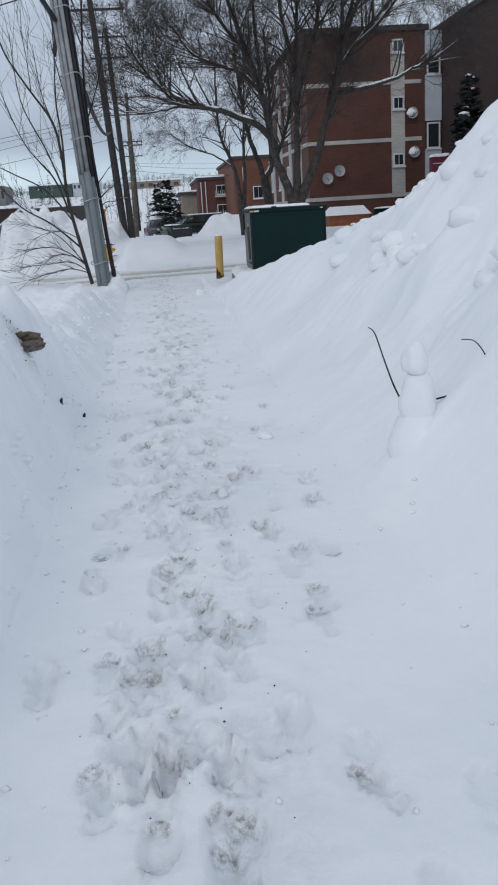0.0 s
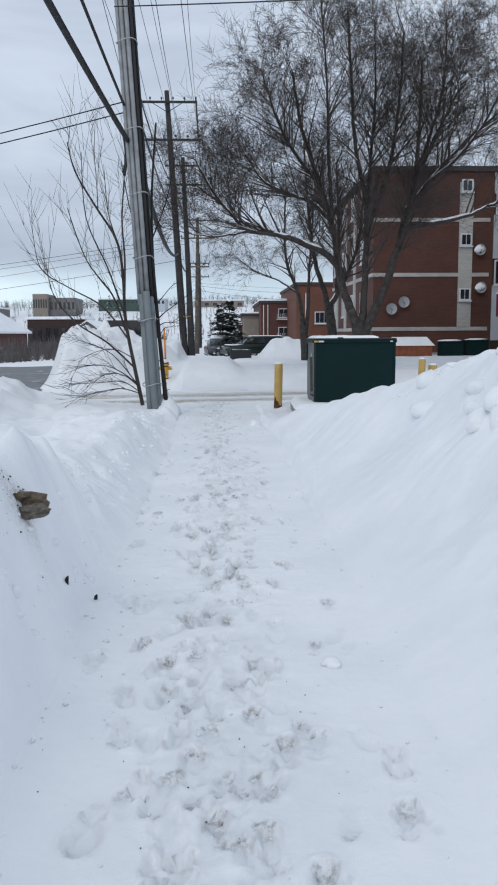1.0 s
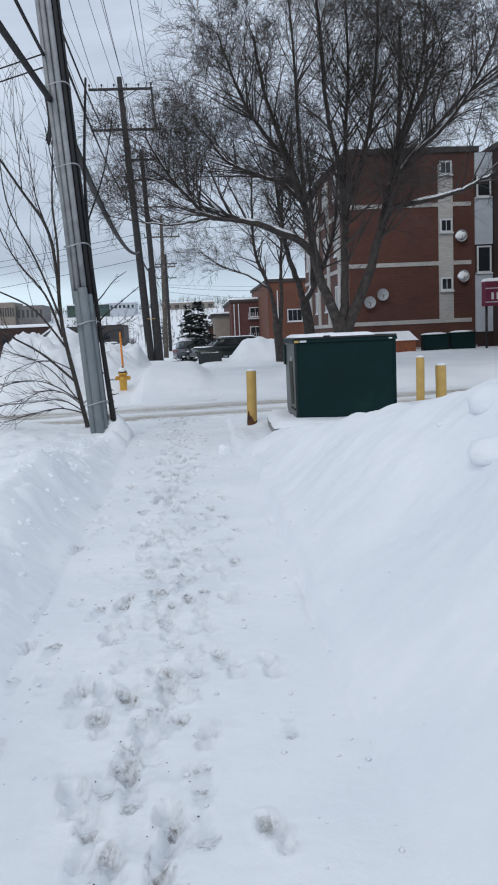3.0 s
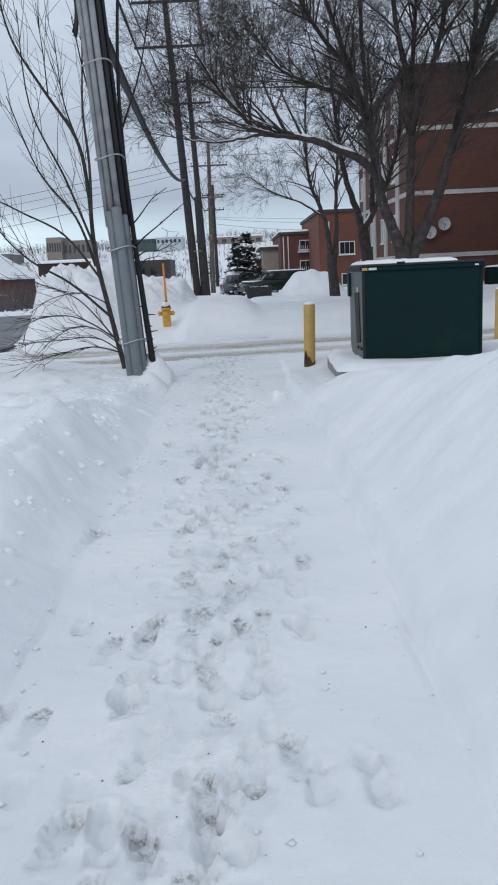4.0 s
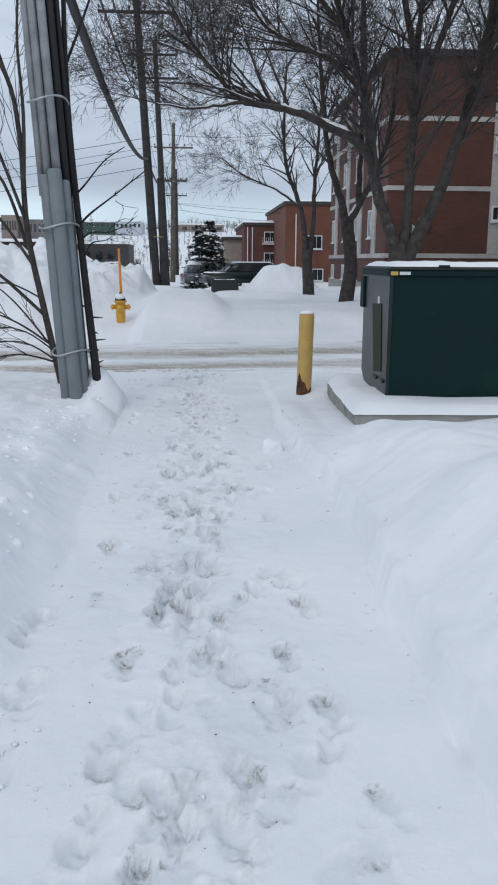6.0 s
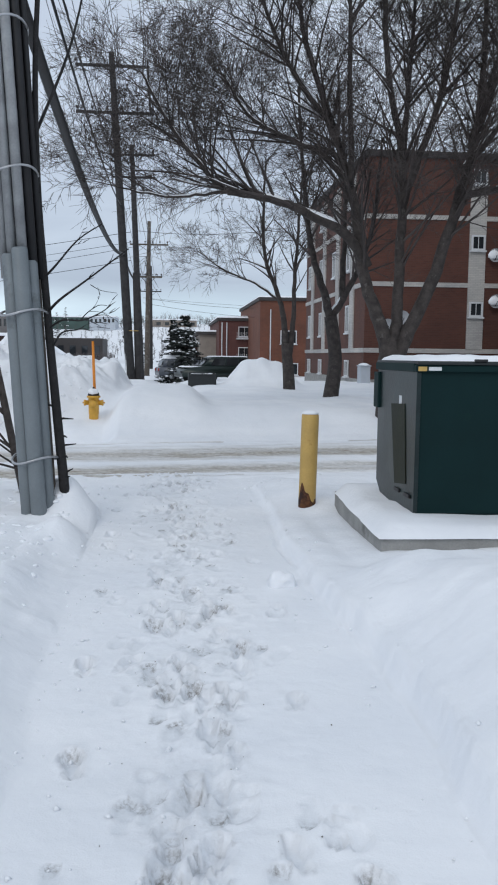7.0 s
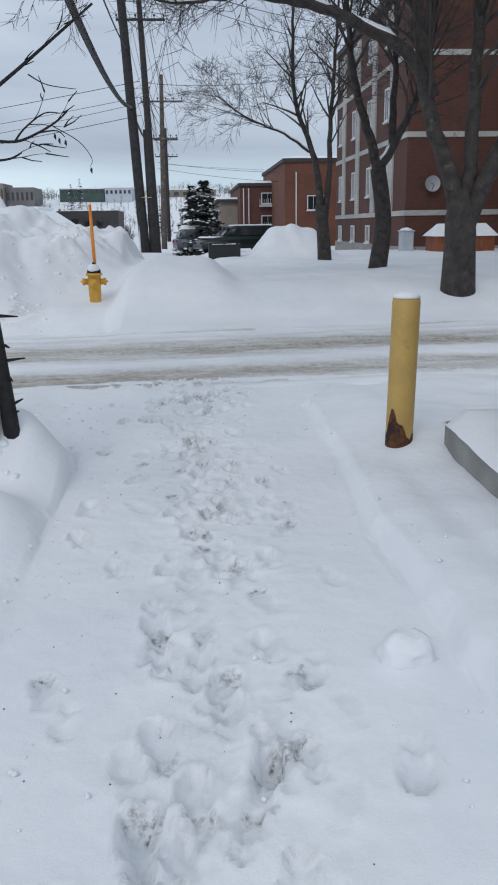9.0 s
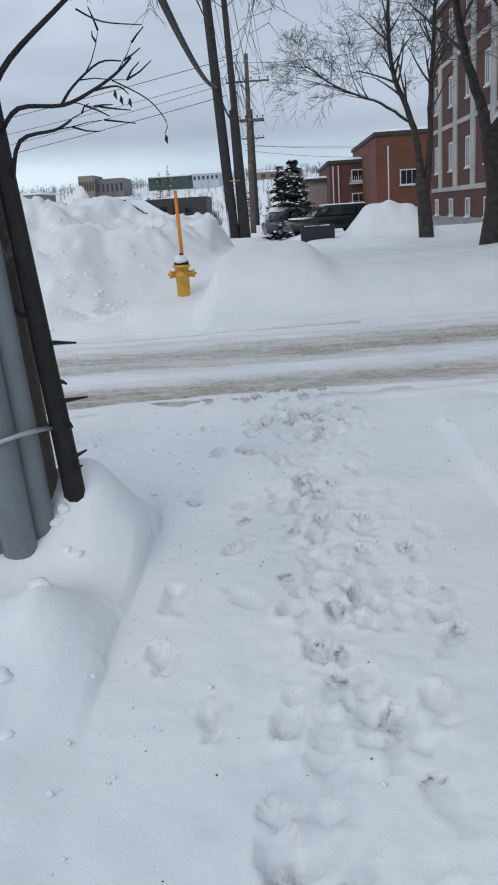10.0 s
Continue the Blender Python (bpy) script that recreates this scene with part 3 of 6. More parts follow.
def height_at(x, y):
    i, j = int(np.clip(np.searchsorted(GX, x) - 1, 0, len(GX) - 2)), int(np.clip(np.searchsorted(GY, y) - 1, 0, len(GY) - 2))
    u, v = (x - GX[i]) / (GX[i + 1] - GX[i]), (y - GY[j]) / (GY[j + 1] - GY[j])
    return float((ZZ[i, j] * (1 - u) + ZZ[i + 1, j] * u) * (1 - v) + (ZZ[i, j + 1] * (1 - u) + ZZ[i + 1, j + 1] * u) * v)


# the driveway: packed snow with two broad bands of brown slush and finer wheel lines along them
RX, RY = np.meshgrid(spread([(-8, -3, 0.2, 0.05), (-3, 8, 0.04, 0.05), (8, 40, 0.2, 3)]), np.arange(20.6, 27.4, 0.03), indexing="ij")
mid_line = RY - (22.5 + 0.13 * RX) + 0.10 * fbm(RX * 0.5, RX * 0 + 4.4, 2.0, 3)
wob = 0.10 * fbm(RX * 0.35, RY, 0.5, 3)
bands = np.exp(-(((mid_line + 1.05 + wob) / 0.50) ** 4)) + np.exp(-(((mid_line - 0.85 + wob) / 0.72) ** 4)) + 0.7 * np.exp(-(((mid_line - 2.42 + 0.4 * wob) / 0.06) ** 2)) * (fbm(RX * 0.3, RY, 0.7, 3) > -0.05) + 0.25 * np.exp(-(((mid_line - 1.9) / 0.12) ** 2))
bands = np.clip(bands, 0, 1) * (0.95 + 0.7 * fbm(RX * 0.22 + 7, RY, 0.45, 4, 0.6))
edge_in = smooth(-2.1, -1.45, mid_line + 0.35 * fbm(RX, RY, 0.7, 3)) * smooth(2.85, 2.6, mid_line) * smooth(-6.5, -4.2, RX)
RZ = 0.012 - 0.20 * (1 - edge_in) - 0.022 * np.clip(bands, 0, 1) + 0.030 * fbm(RX * 0.22, RY, 0.30, 4, 0.6) + 0.010 * fbm(RX * 0.6 + 5, RY + 3, 0.10, 3, 0.6)
road_me = grid_mesh("road", RX, RY, RZ, SLUSH)
slush_layer = road_me.attributes.new("slush", "FLOAT", "POINT")
slush_layer.data.foreach_set("value", np.clip(bands * edge_in, 0, 1).astype(np.float32).ravel())
tagged(new("road", road_me), "driveway of packed snow with bands of brown slush", "road", kind="structure")
SX, SY = np.meshgrid(np.linspace(-13.2, -4.9, 30), spread([(-6, 60, 0.8, 1.5)]), indexing="ij")
SZ = -0.045 + 0.05 * fbm(SX, SY, 1.6, 3) - 1.0 * smooth(-6, -24, SX) * smooth(25, 90, SY) - 0.6 * smooth(44, 66, SY)
tagged(new("road_street", grid_mesh("road_street", SX, SY, SZ, ASPHALT)), "wet dark asphalt street with patches of snow", "road", kind="structure")


# ---- the container and its pad ----
def slab_snow(x0, x1, y0, y1, z0, z1, seed):
    """A soft-edged layer of fallen snow."""
    n, m = 40, 24
    X, Y = np.meshgrid(np.linspace(0, 1, n), np.linspace(0, 1, m), indexing="ij")
    wob = 0.03 * fbm(X * 4 + seed, Y * 4, 0.5, 3)
    e = np.minimum(np.minimum(X, 1 - X) * (x1 - x0), np.minimum(Y, 1 - Y) * (y1 - y0))
    Z = z0 - 0.012 + (z1 - z0 + 0.012) * np.sqrt(np.clip(e / 0.09, 0, 1)) + 0.05 * fbm(X * 3 + seed, Y * 3, 0.6, 3) * np.clip(e / 0.1, 0, 1) * (z1 - z0) / 0.1
    return grid_mesh("snow_layer", x0 + (x1 - x0) * X + wob * (X - 0.5), y0 + (y1 - y0) * Y + wob, Z, SNOW)


pad = thing("concrete_pad", (1.90, 16.17, -0.1), "low grey concrete pad half buried in snow", "concrete slab", turn=-2.2)
part("slab", box(0.0, 4.2, 0.0, 2.05, -0.1, 0.362, 0.012), CONCRETE, pad)
child("snow_cover", slab_snow(-0.02, 4.2, -0.02, 2.06, 0.364, 0.432, 1.0), pad, "thick layer of fresh snow")


OLIVE = material("dark_olive_paint", (0.016, 0.019, 0.010), 0.55, vary=0.25, scale=4, spec=0.15)


def waste_container():
    """A front-loading steel container: body with rim, side pockets, lids and rounded lower corners."""
    w, d, h = 1.50, 1.18, 1.24
    ob = thing("dumpster", (2.28, 16.63, 0.30), "dark green steel dumpster with a snow-covered lid", "dumpster")
    bm = bmesh.new()
    prof = [(0.0, 0.03), (0.07, 0.0), (d - 0.2, 0.0), (d, 0.14), (d, h - 0.02), (0.0, h - 0.06)]
    a = [bm.verts.new((0.0, y, z)) for y, z in prof]
    b = [bm.verts.new((w, y, z)) for y, z in prof]
    bm.faces.new(a[::-1])
    bm.faces.new(b)
    for k in range(len(prof)):
        bm.faces.new((a[k], a[(k + 1) % len(prof)], b[(k + 1) % len(prof)], b[k]))
    bmesh.ops.recalc_face_normals(bm, faces=bm.faces)
    bmesh.ops.bevel(bm, geom=list(bm.edges), offset=0.012, segments=2, affect="EDGES")
    part("body", bm, GREEN_STEEL, ob)
    # worn side sheets
    side = bmesh.new()
    pr = [(0.012, 0.035), (0.075, 0.006), (d - 0.205, 0.006), (d - 0.012, 0.145), (d - 0.012, h - 0.09), (0.012, h - 0.09)]
    a = [side.verts.new((-0.006, y, z)) for y, z in pr]
    b = [side.verts.new((0.004, y, z)) for y, z in pr]
    side.faces.new(a[::-1])
    side.faces.new(b)
    for k in range(len(pr)):
        side.faces.new((a[k], a[(k + 1) % len(pr)], b[(k + 1) % len(pr)], b[k]))
    bmesh.ops.recalc_face_normals(side, faces=side.faces)
    part("side_sheet", side, GREEN_WORN, ob, "faded scuffed green side with grey streaks")
    part("front_rim", box(-0.03, w + 0.03, -0.035, 0.02, h - 0.10, h - 0.045, 0.01), GREEN_STEEL, ob)
    for x in (-0.03, w):
        part("side_rim", box(x, x + 0.03, 0.02, d + 0.01, h - 0.10, h - 0.035, 0.008), GREEN_STEEL, ob)
    part("corner_post", box(-0.012, 0.022, -0.012, 0.022, 0.05, h - 0.10, 0.005), GREEN_WORN, ob)
    part("corner_post", box(w - 0.022, w + 0.012, -0.012, 0.022, 0.05, h - 0.10, 0.005), GREEN_STEEL, ob)
    for x in (-0.022, w + 0.002):
        q = [(0.22, 0.24), (0.54, 0.20), (0.70, 0.86), (0.30, 0.88)]
        outer, inner = (x + 0.009, x + 0.015) if x < 0 else (x + 0.019, x + 0.012)
        faces = [(0, 1, 2, 3), (7, 6, 5, 4)] + [(k, 4 + k, 4 + (k + 1) % 4, (k + 1) % 4) for k in range(4)]
        child("pocket_plate", mesh_from("pocket_plate", [(outer, y, z) for y, z in q] + [(inner, y, z) for y, z in q], faces, OLIVE), ob, "dull olive plate")
        for y in (0.15, 0.44):
            part("drain_lug", box(min(outer, inner) - 0.012, max(outer, inner), y - 0.07, y + 0.07, 0.145, 0.175, 0.004), DARK_METAL, ob)
        part("fork_pocket", box(x - 0.01, x + 0.03, d - 0.10, d + 0.06, 0.80, h - 0.12, 0.01), GREEN_STEEL, ob)
    for k in range(2):
        lid = part("lid", box(-0.02 + k * w / 2, w / 2 - 0.005 + k * (w / 2 + 0.025), -0.05, d + 0.02, h - 0.045, h - 0.015, 0.012), BLACK_PLASTIC, ob, "black plastic lid")
    part("lid_handle", rod_bm((0.42, -0.06, h - 0.01), (0.52, -0.06, h - 0.01), 0.012), DARK_METAL, ob)
    child("lid_snow", slab_snow(0.0, w - 0.28, -0.02, d, h - 0.015, h + 0.028, 4.0), ob, "thin crust of snow")
    part("sticker", box(0.07, 0.17, -0.0395, -0.0355, h - 0.088, h - 0.060), WHITE_TRIM, ob, "white sticker")
    part("sticker", box(-0.012, 0.055, -0.0395, -0.0355, h - 0.092, h - 0.058), YELLOW, ob, "yellow and black warning sticker")
    part("sticker", box(w - 0.10, w - 0.05, -0.0395, -0.0355, h - 0.086, h - 0.066), WHITE_TRIM, ob, "white sticker")
    bm = box(-0.0105, -0.0065, 0.40, 0.47, h - 0.42, h - 0.30)
    part("sticker", bm, WHITE_TRIM, ob, "torn white sticker")
    part("hinge_bar", rod_bm((0.0, d + 0.03, h - 0.03), (w, d + 0.03, h - 0.03), 0.014), DARK_METAL, ob)
    return ob


def rod_bm(p0, p1, r, sides=10):
    bm = bmesh.new()
    v, f = tube_arrays([p0, p1], [r, r], sides)
    vs = [bm.verts.new(c) for c in v]
    for q in f:
        bm.faces.new([vs[i] for i in q])
    return bm


waste_container()


# ---- bollards ----
def bollard(x, y, top, lean=(0.0, 0.0), rust=True):
    z = height_at(x, y) - 0.12
    ob = thing("bollard", (x, y, z), "yellow painted steel bollard" + (" with rust at its foot, capped with snow" if rust else " capped with snow, beside the dumpster"), "bollard", "bollards by the dumpster")
    h, r = top - z, 0.084
    s = Soup()
    pts = [(lean[0] * k * h, lean[1] * k * h, k * h) for k in (0.0, 0.05, 0.5, 0.97, 0.99, 1.0)]
    s.tube(pts, [r, r, r, r, r * 0.96, r * 0.85], 28)
    child("post", s.mesh("post", YELLOW), ob)
    cap = Soup()
    cap.tube([(lean[0] * h, lean[1] * h, h + k) for k in (-0.004, 0.012, 0.026, 0.034)], [r * 0.99, r * 0.9, r * 0.6, r * 0.15], 20)
    child("snow_cap", cap.mesh("snow_cap", SNOW), ob, "small cap of snow")
    if rust:
        # rust eating the paint on one side of the foot
        verts, faces, n, m = [], [], 40, 14
        for k in range(n):
            a = 2 * math.pi * k / n
            top = 0.17 + 0.15 * math.exp(-((math.atan2(math.sin(a - 4.0), math.cos(a - 4.0)) / 0.6) ** 2)) + 0.06 * noise.noise(Vector((2.5 * math.cos(a), 2.5 * math.sin(a), 1.7))) + 0.03 * noise.noise(Vector((9 * math.cos(a), 9 * math.sin(a), 0.7)))
            for j in range(m):
                f = j / (m - 1)
                z = 0.02 + (top - 0.02) * f
                rr = r * (1.012 - 0.006 * f)
                verts.append((rr * math.cos(a) + lean[0] * z, rr * math.sin(a) + lean[1] * z, z))
        for k in range(n):
            for j in range(m - 1):
                b = (k + 1) % n
                faces.append((k * m + j, b * m + j, b * m + j + 1, k * m + j + 1))
        child("rust_patch", mesh_from("rust_patch", verts, faces, RUST, True), ob, "brown rust eating the paint")
    return ob


bollard(1.725, 18.33, 1.0, (0.022, 0.0))
bollard(5.35, 20.9, 1.0, (0.01, 0), False)
bollard(4.65, 17.2, 1.0, (-0.01, 0), False)


# ---- fire hydrant with its marker ----
def hydrant(x, y, z):
    ob = thing("fire_hydrant", (x, y, z), "yellow fire hydrant half buried in snow with an orange marker", "fire hydrant")
    s = Soup().tube([(0, 0, -0.2), (0, 0, 0.1), (0, 0, 0.12), (0, 0, 0.46), (0, 0, 0.47), (0, 0, 0.50), (0, 0, 0.51)], [0.10, 0.10, 0.108, 0.112, 0.145, 0.145, 0.12], 24)
    child("barrel", s.mesh("barrel", HYDRANT_YELLOW), ob)
    s = Soup().tube([(0, 0, 0.51), (0, 0, 0.56), (0, 0, 0.61), (0, 0, 0.64)], [0.125, 0.115, 0.075, 0.03], 20).tube([(0, 0, 0.63), (0, 0, 0.69)], [0.028, 0.024], 5)
    child("bonnet", s.mesh("bonnet", DARK_METAL), ob, "dark painted bonnet")
    for sx, r in ((-1, 0.052), (1, 0.052)):
        noz = child("nozzle", Soup().tube([(sx * 0.09, 0, 0.36), (sx * 0.165, 0, 0.36), (sx * 0.17, 0, 0.36), (sx * 0.205, 0, 0.36)], [r, r, r * 1.25, r * 1.2], 16).mesh("nozzle", HYDRANT_YELLOW), ob)
        child("cap_nut", rod((sx * 0.20, 0, 0.36), (sx * 0.235, 0, 0.36), 0.018, sides=5).mesh("cap_nut", HYDRANT_YELLOW), noz)
    noz = child("pumper_nozzle", Soup().tube([(0, -0.09, 0.33), (0, -0.17, 0.33), (0, -0.175, 0.33), (0, -0.215, 0.33)], [0.07, 0.07, 0.088, 0.082], 18).mesh("pumper_nozzle", HYDRANT_YELLOW), ob)
    child("cap_nut", rod((0, -0.21, 0.33), (0, -0.245, 0.33), 0.02, sides=5).mesh("cap_nut", HYDRANT_YELLOW), noz)
    child("marker_rod", Soup().tube([(0.02, 0.08, 0.45), (0.0, 0.08, 1.1), (-0.012, 0.08, 1.66)], [0.030, 0.030, 0.026], 10).mesh("marker_rod", ORANGE), ob, "orange fibreglass marker")
    part("snow_cap", blob((0.0, -0.06, 0.60), (0.10, 0.11, 0.07), 0.3, 3), SNOW, ob, "clump of snow", True)


hydrant(-1.19, 28.3, 0.16)


# ---- utility poles ----
P1_LEAN = (-0.056, 0.0)


def pole_point(z, x=0.0, y=0.0):
    return (x + P1_LEAN[0] * z, y, z)


def near_pole():
    ob = thing("utility_pole", (-0.77, 18.05, -0.1), "tall wooden utility pole wrapped in grey conduits", "utility pole", "utility poles along the walk")
    child("pole", Soup().tube([pole_point(z) for z in (-0.5, 0, 3, 6, 9, 12.5)], [0.15, 0.15, 0.145, 0.14, 0.13, 0.12], 18).mesh("pole", POLE_WOOD), ob)
    # thick lower conduit sleeves
    for x, y, r, top in ((-0.075, -0.20, 0.066, 2.50), (0.025, -0.26, 0.070, 2.55), (0.095, -0.165, 0.060, 2.45)):
        child("conduit_sleeve", Soup().tube([pole_point(z, x, y) for z in (-0.1, 0.5, 1.5, top - 0.02, top)], [r, r, r, r, r * 0.85], 16).mesh("conduit_sleeve", CONDUIT), ob)
    for x, y, r in ((-0.125, -0.13, 0.044), (-0.05, -0.20, 0.042), (0.04, -0.215, 0.044), (0.115, -0.16, 0.040), (0.17, -0.07, 0.028)):
        child("riser_pipe", Soup().tube([pole_point(z, x, y) for z in (2.3, 4.5, 7.0, 9.5, 11.5)], r, 12).mesh("riser_pipe", CONDUIT_PALE if r > 0.04 else CABLE), ob, "pale metal riser pipe" if r > 0.04 else "black cable")
    for z in (0.72, 2.0, 3.2, 4.4, 5.6, 7.2):
        pts = [(pole_point(z)[0] + 0.20 * math.cos(a) + 0.0, -0.09 + 0.255 * math.sin(a), z - 0.03 * math.sin(a * 2)) for a in np.linspace(0, 2 * math.pi, 25).tolist()]
        child("strap", Soup().tube(pts, 0.011, 6).mesh("strap", STEEL), ob, "bright steel strap")
    # cable splice and drip loop where the bundle meets the pole
    for k in range(3):
        pts = [(-0.50 - 0.02 * k + 0.06 * math.sin(a * 2), -0.10 + 0.03 * k, 5.6 - 0.5 * a + 0.05 * math.sin(3 * a + k)) for a in np.linspace(0, 1.6, 9).tolist()]
        child("drip_loop", Soup().tube(pts, 0.02, 7).mesh("drip_loop", CABLE), ob)
    return ob


near_pole()


def far_pole(x, y, z, top, lean, arms, stub=False, wood=POLE_DARK):
    ob = thing("utility_pole", (x, y, z), "dark wooden utility pole with crossarms and insulators", "utility pole", "utility poles along the walk")
    child("pole", Soup().tube([(lean * k * top, 0, k * top) for k in (-0.02, 0.3, 0.7, 1.0)], [0.22, 0.20, 0.17, 0.13], 12).mesh("pole", wood), ob)
    if stub:
        child("stub_pole", Soup().tube([(0.36, 0.1, -0.3), (0.32, 0.08, 2.0), (0.24, 0.05, 5.3)], [0.18, 0.175, 0.15], 10).mesh("stub_pole", wood), ob)
        child("cable_guard", rod((-0.20, -0.1, -0.3), (-0.21, -0.1, 1.55), 0.045, sides=8).mesh("cable_guard", WHITE_TRIM), ob, "white cable guard")
        child("strap", Soup().tube([(0.06 + 0.33 * math.cos(a), 0.04 + 0.24 * math.sin(a), 2.6) for a in np.linspace(0, 6.283, 21).tolist()], 0.02, 6).mesh("strap", YELLOW), ob)
    for az, half in arms:
        bm = box(lean * az - half + 0.02, lean * az + half + 0.02, -0.22, -0.11, az - 0.06, az + 0.06, 0.01)
        arm = part("crossarm", bm, wood, ob)
        for k in np.linspace(-0.96, 0.96, 6).tolist():
            if abs(k) < 0.1:
                continue
            px = lean * az + k * half
            child("insulator", Soup().tube([(px, -0.165, az + 0.06), (px, -0.165, az + 0.16), (px, -0.165, az + 0.17), (px, -0.165, az + 0.27)], [0.02, 0.02, 0.06, 0.045], 8).mesh("insulator", PORCELAIN), arm)
        for sx in (-1, 1):
            child("brace", rod((lean * az + sx * half * 0.5, -0.15, az - 0.05), (lean * az, -0.15, az - 0.55), 0.02, sides=6).mesh("brace", DARK_METAL), arm)
    return ob


far_pole(-1.33, 50.0, 0.05, 15.1, -0.054, [(14.46, 1.66), (12.42, 1.76)], True)
far_pole(-1.22, 62.0, -0.4, 14.4, -0.036, [(13.8, 1.3), (12.5, 1.3)])
far_pole(-1.25, 77.0, -0.7, 12.6, 0.018, [(10.8, 1.5), (8.3, 1.05)], wood=POLE_WOOD)
far_pole(-1.5, 108.0, -0.7, 12.4, 0.0, [(11.2, 1.3), (9.5, 1.2)])


# ---- wires ----
def wire(name, p0, p1, sag, r, mat, label, group):
    p0, p1 = Vector(p0), Vector(p1)
    pts = [p0.lerp(p1, k / 16) - Vector((0, 0, sag * 4 * (k / 16) * (1 - k / 16))) for k in range(17)]
    ob = new(name, Soup().tube(pts, r, 5).mesh(name, mat))
    return tagged(ob, label, "wire", group)


PX2, PX3, PX4 = -1.33 - 0.054 * 14.4, -1.22 - 0.036 * 13.5, -1.25 + 0.2
for k in (-1.5, -0.25, 0.2, 1.55):
    wire("power_line", (-1.9 + k * 1.05, -6.0, 14.6), (PX2 + k, 50, 14.85), 0.9, 0.012, WIRE, "thin bare power line strung between poles", "overhead power lines")
    wire("power_line", (PX2 + k, 50, 14.85), (PX3 + k * 0.8, 62, 13.7), 0.15, 0.013, WIRE, "thin bare power line strung between poles", "overhead power lines")
    wire("power_line", (PX3 + k * 0.8, 62, 13.7), (PX4 + k * 0.8, 77, 10.3), 0.25, 0.013, WIRE, "thin bare power line strung between poles", "overhead power lines")
for k in (-1.6, -0.7, 0.6, 1.65):
    wire("power_line", (-1.5 + k * 0.6, 18.45, 11.6), (PX2 + 0.1 + k, 50, 12.75), 0.6, 0.012, WIRE, "thin bare power line strung between poles", "overhead power lines")
    wire("power_line", (PX2 + 0.1 + k, 50, 12.75), (PX3 + k * 0.75, 62, 12.4), 0.2, 0.012, WIRE, "thin bare power line strung between poles", "overhead power lines")
    wire("power_line", (PX3 + k * 0.75, 62, 12.4), (PX4 + k * 0.7, 77, 7.8), 0.3, 0.013, WIRE, "thin bare power line strung between poles", "overhead power lines")
# jumper from the upper to the lower crossarm
wire("power_line", (PX2 + 1.6, 49.8, 14.6), (PX2 + 1.72, 49.8, 12.5), 0.0, 0.05, CABLE, "black insulated jumper hanging between crossarms", "overhead power lines")
# heavy bundled cables
wire("telephone_cable", (-2.4, -4.0, 7.1), (-1.18, 18.0, 5.3), 0.25, 0.050, CABLE, "thick black bundled telephone cable", "bundled cables")
wire("telephone_cable", (-1.08, 18.15, 5.15), (-1.66, 50, 6.2), 0.75, 0.070, CABLE, "thick black bundled telephone cable", "bundled cables")
wire("telephone_cable", (-1.66, 50, 6.2), (-1.45, 62, 6.0), 0.3, 0.05, CABLE, "thick black bundled telephone cable", "bundled cables")
wire("telephone_cable", (-2.0, -4.0, 8.6), (-1.24, 18.0, 5.95), 0.25, 0.026, CABLE, "thinner black service cable", "bundled cables")
wire("telephone_cable", (-1.2, 18.5, 6.6), (-1.75, 50, 8.4), 0.5, 0.024, CABLE, "thinner black service cable", "bundled cables")
wire("telephone_cable", (-1.25, 18.5, 7.2), (-1.85, 50, 10.1), 0.5, 0.020, CABLE, "thinner black service cable", "bundled cables")
# service drops across the street and to the houses
for y0, z0, x1, y1, z1 in ((18.4, 6.15, -26, 34, 6.3), (18.4, 5.95, -26, 33, 5.7), (50, 7.2, -40, 66, 4.6), (50, 5.9, -40, 70, 3.0), (62, 8.4, -40, 76, 5.2), (62, 8.1, -40, 80, 4.6)):
    wire("service_wire", (-1.3, y0, z0), (x1, y1, z1), 0.5, 0.013, CABLE, "thin black service wire", "service wires")
for y0, z0, x1, y1, z1 in ((50, 11.4, 9.0, 53, 9.8), (50, 11.0, 9.0, 55, 9.4), (62, 9.0, 9.0, 61, 9.5), (77, 6.0, 14, 84, 5.8), (77, 5.6, 14, 86, 5.0), (108, 8.0, 30, 112, 7.4)):
    wire("service_wire", (-1.5, y0, z0), (x1, y1, z1), 0.4, 0.013, CABLE, "thin black service wire", "service wires")
wire("service_wire", (-1.35, 17.6, 7.62), (8.0, 13.6, 6.65), 0.05, 0.012, CABLE, "thin black service wire", "service wires")


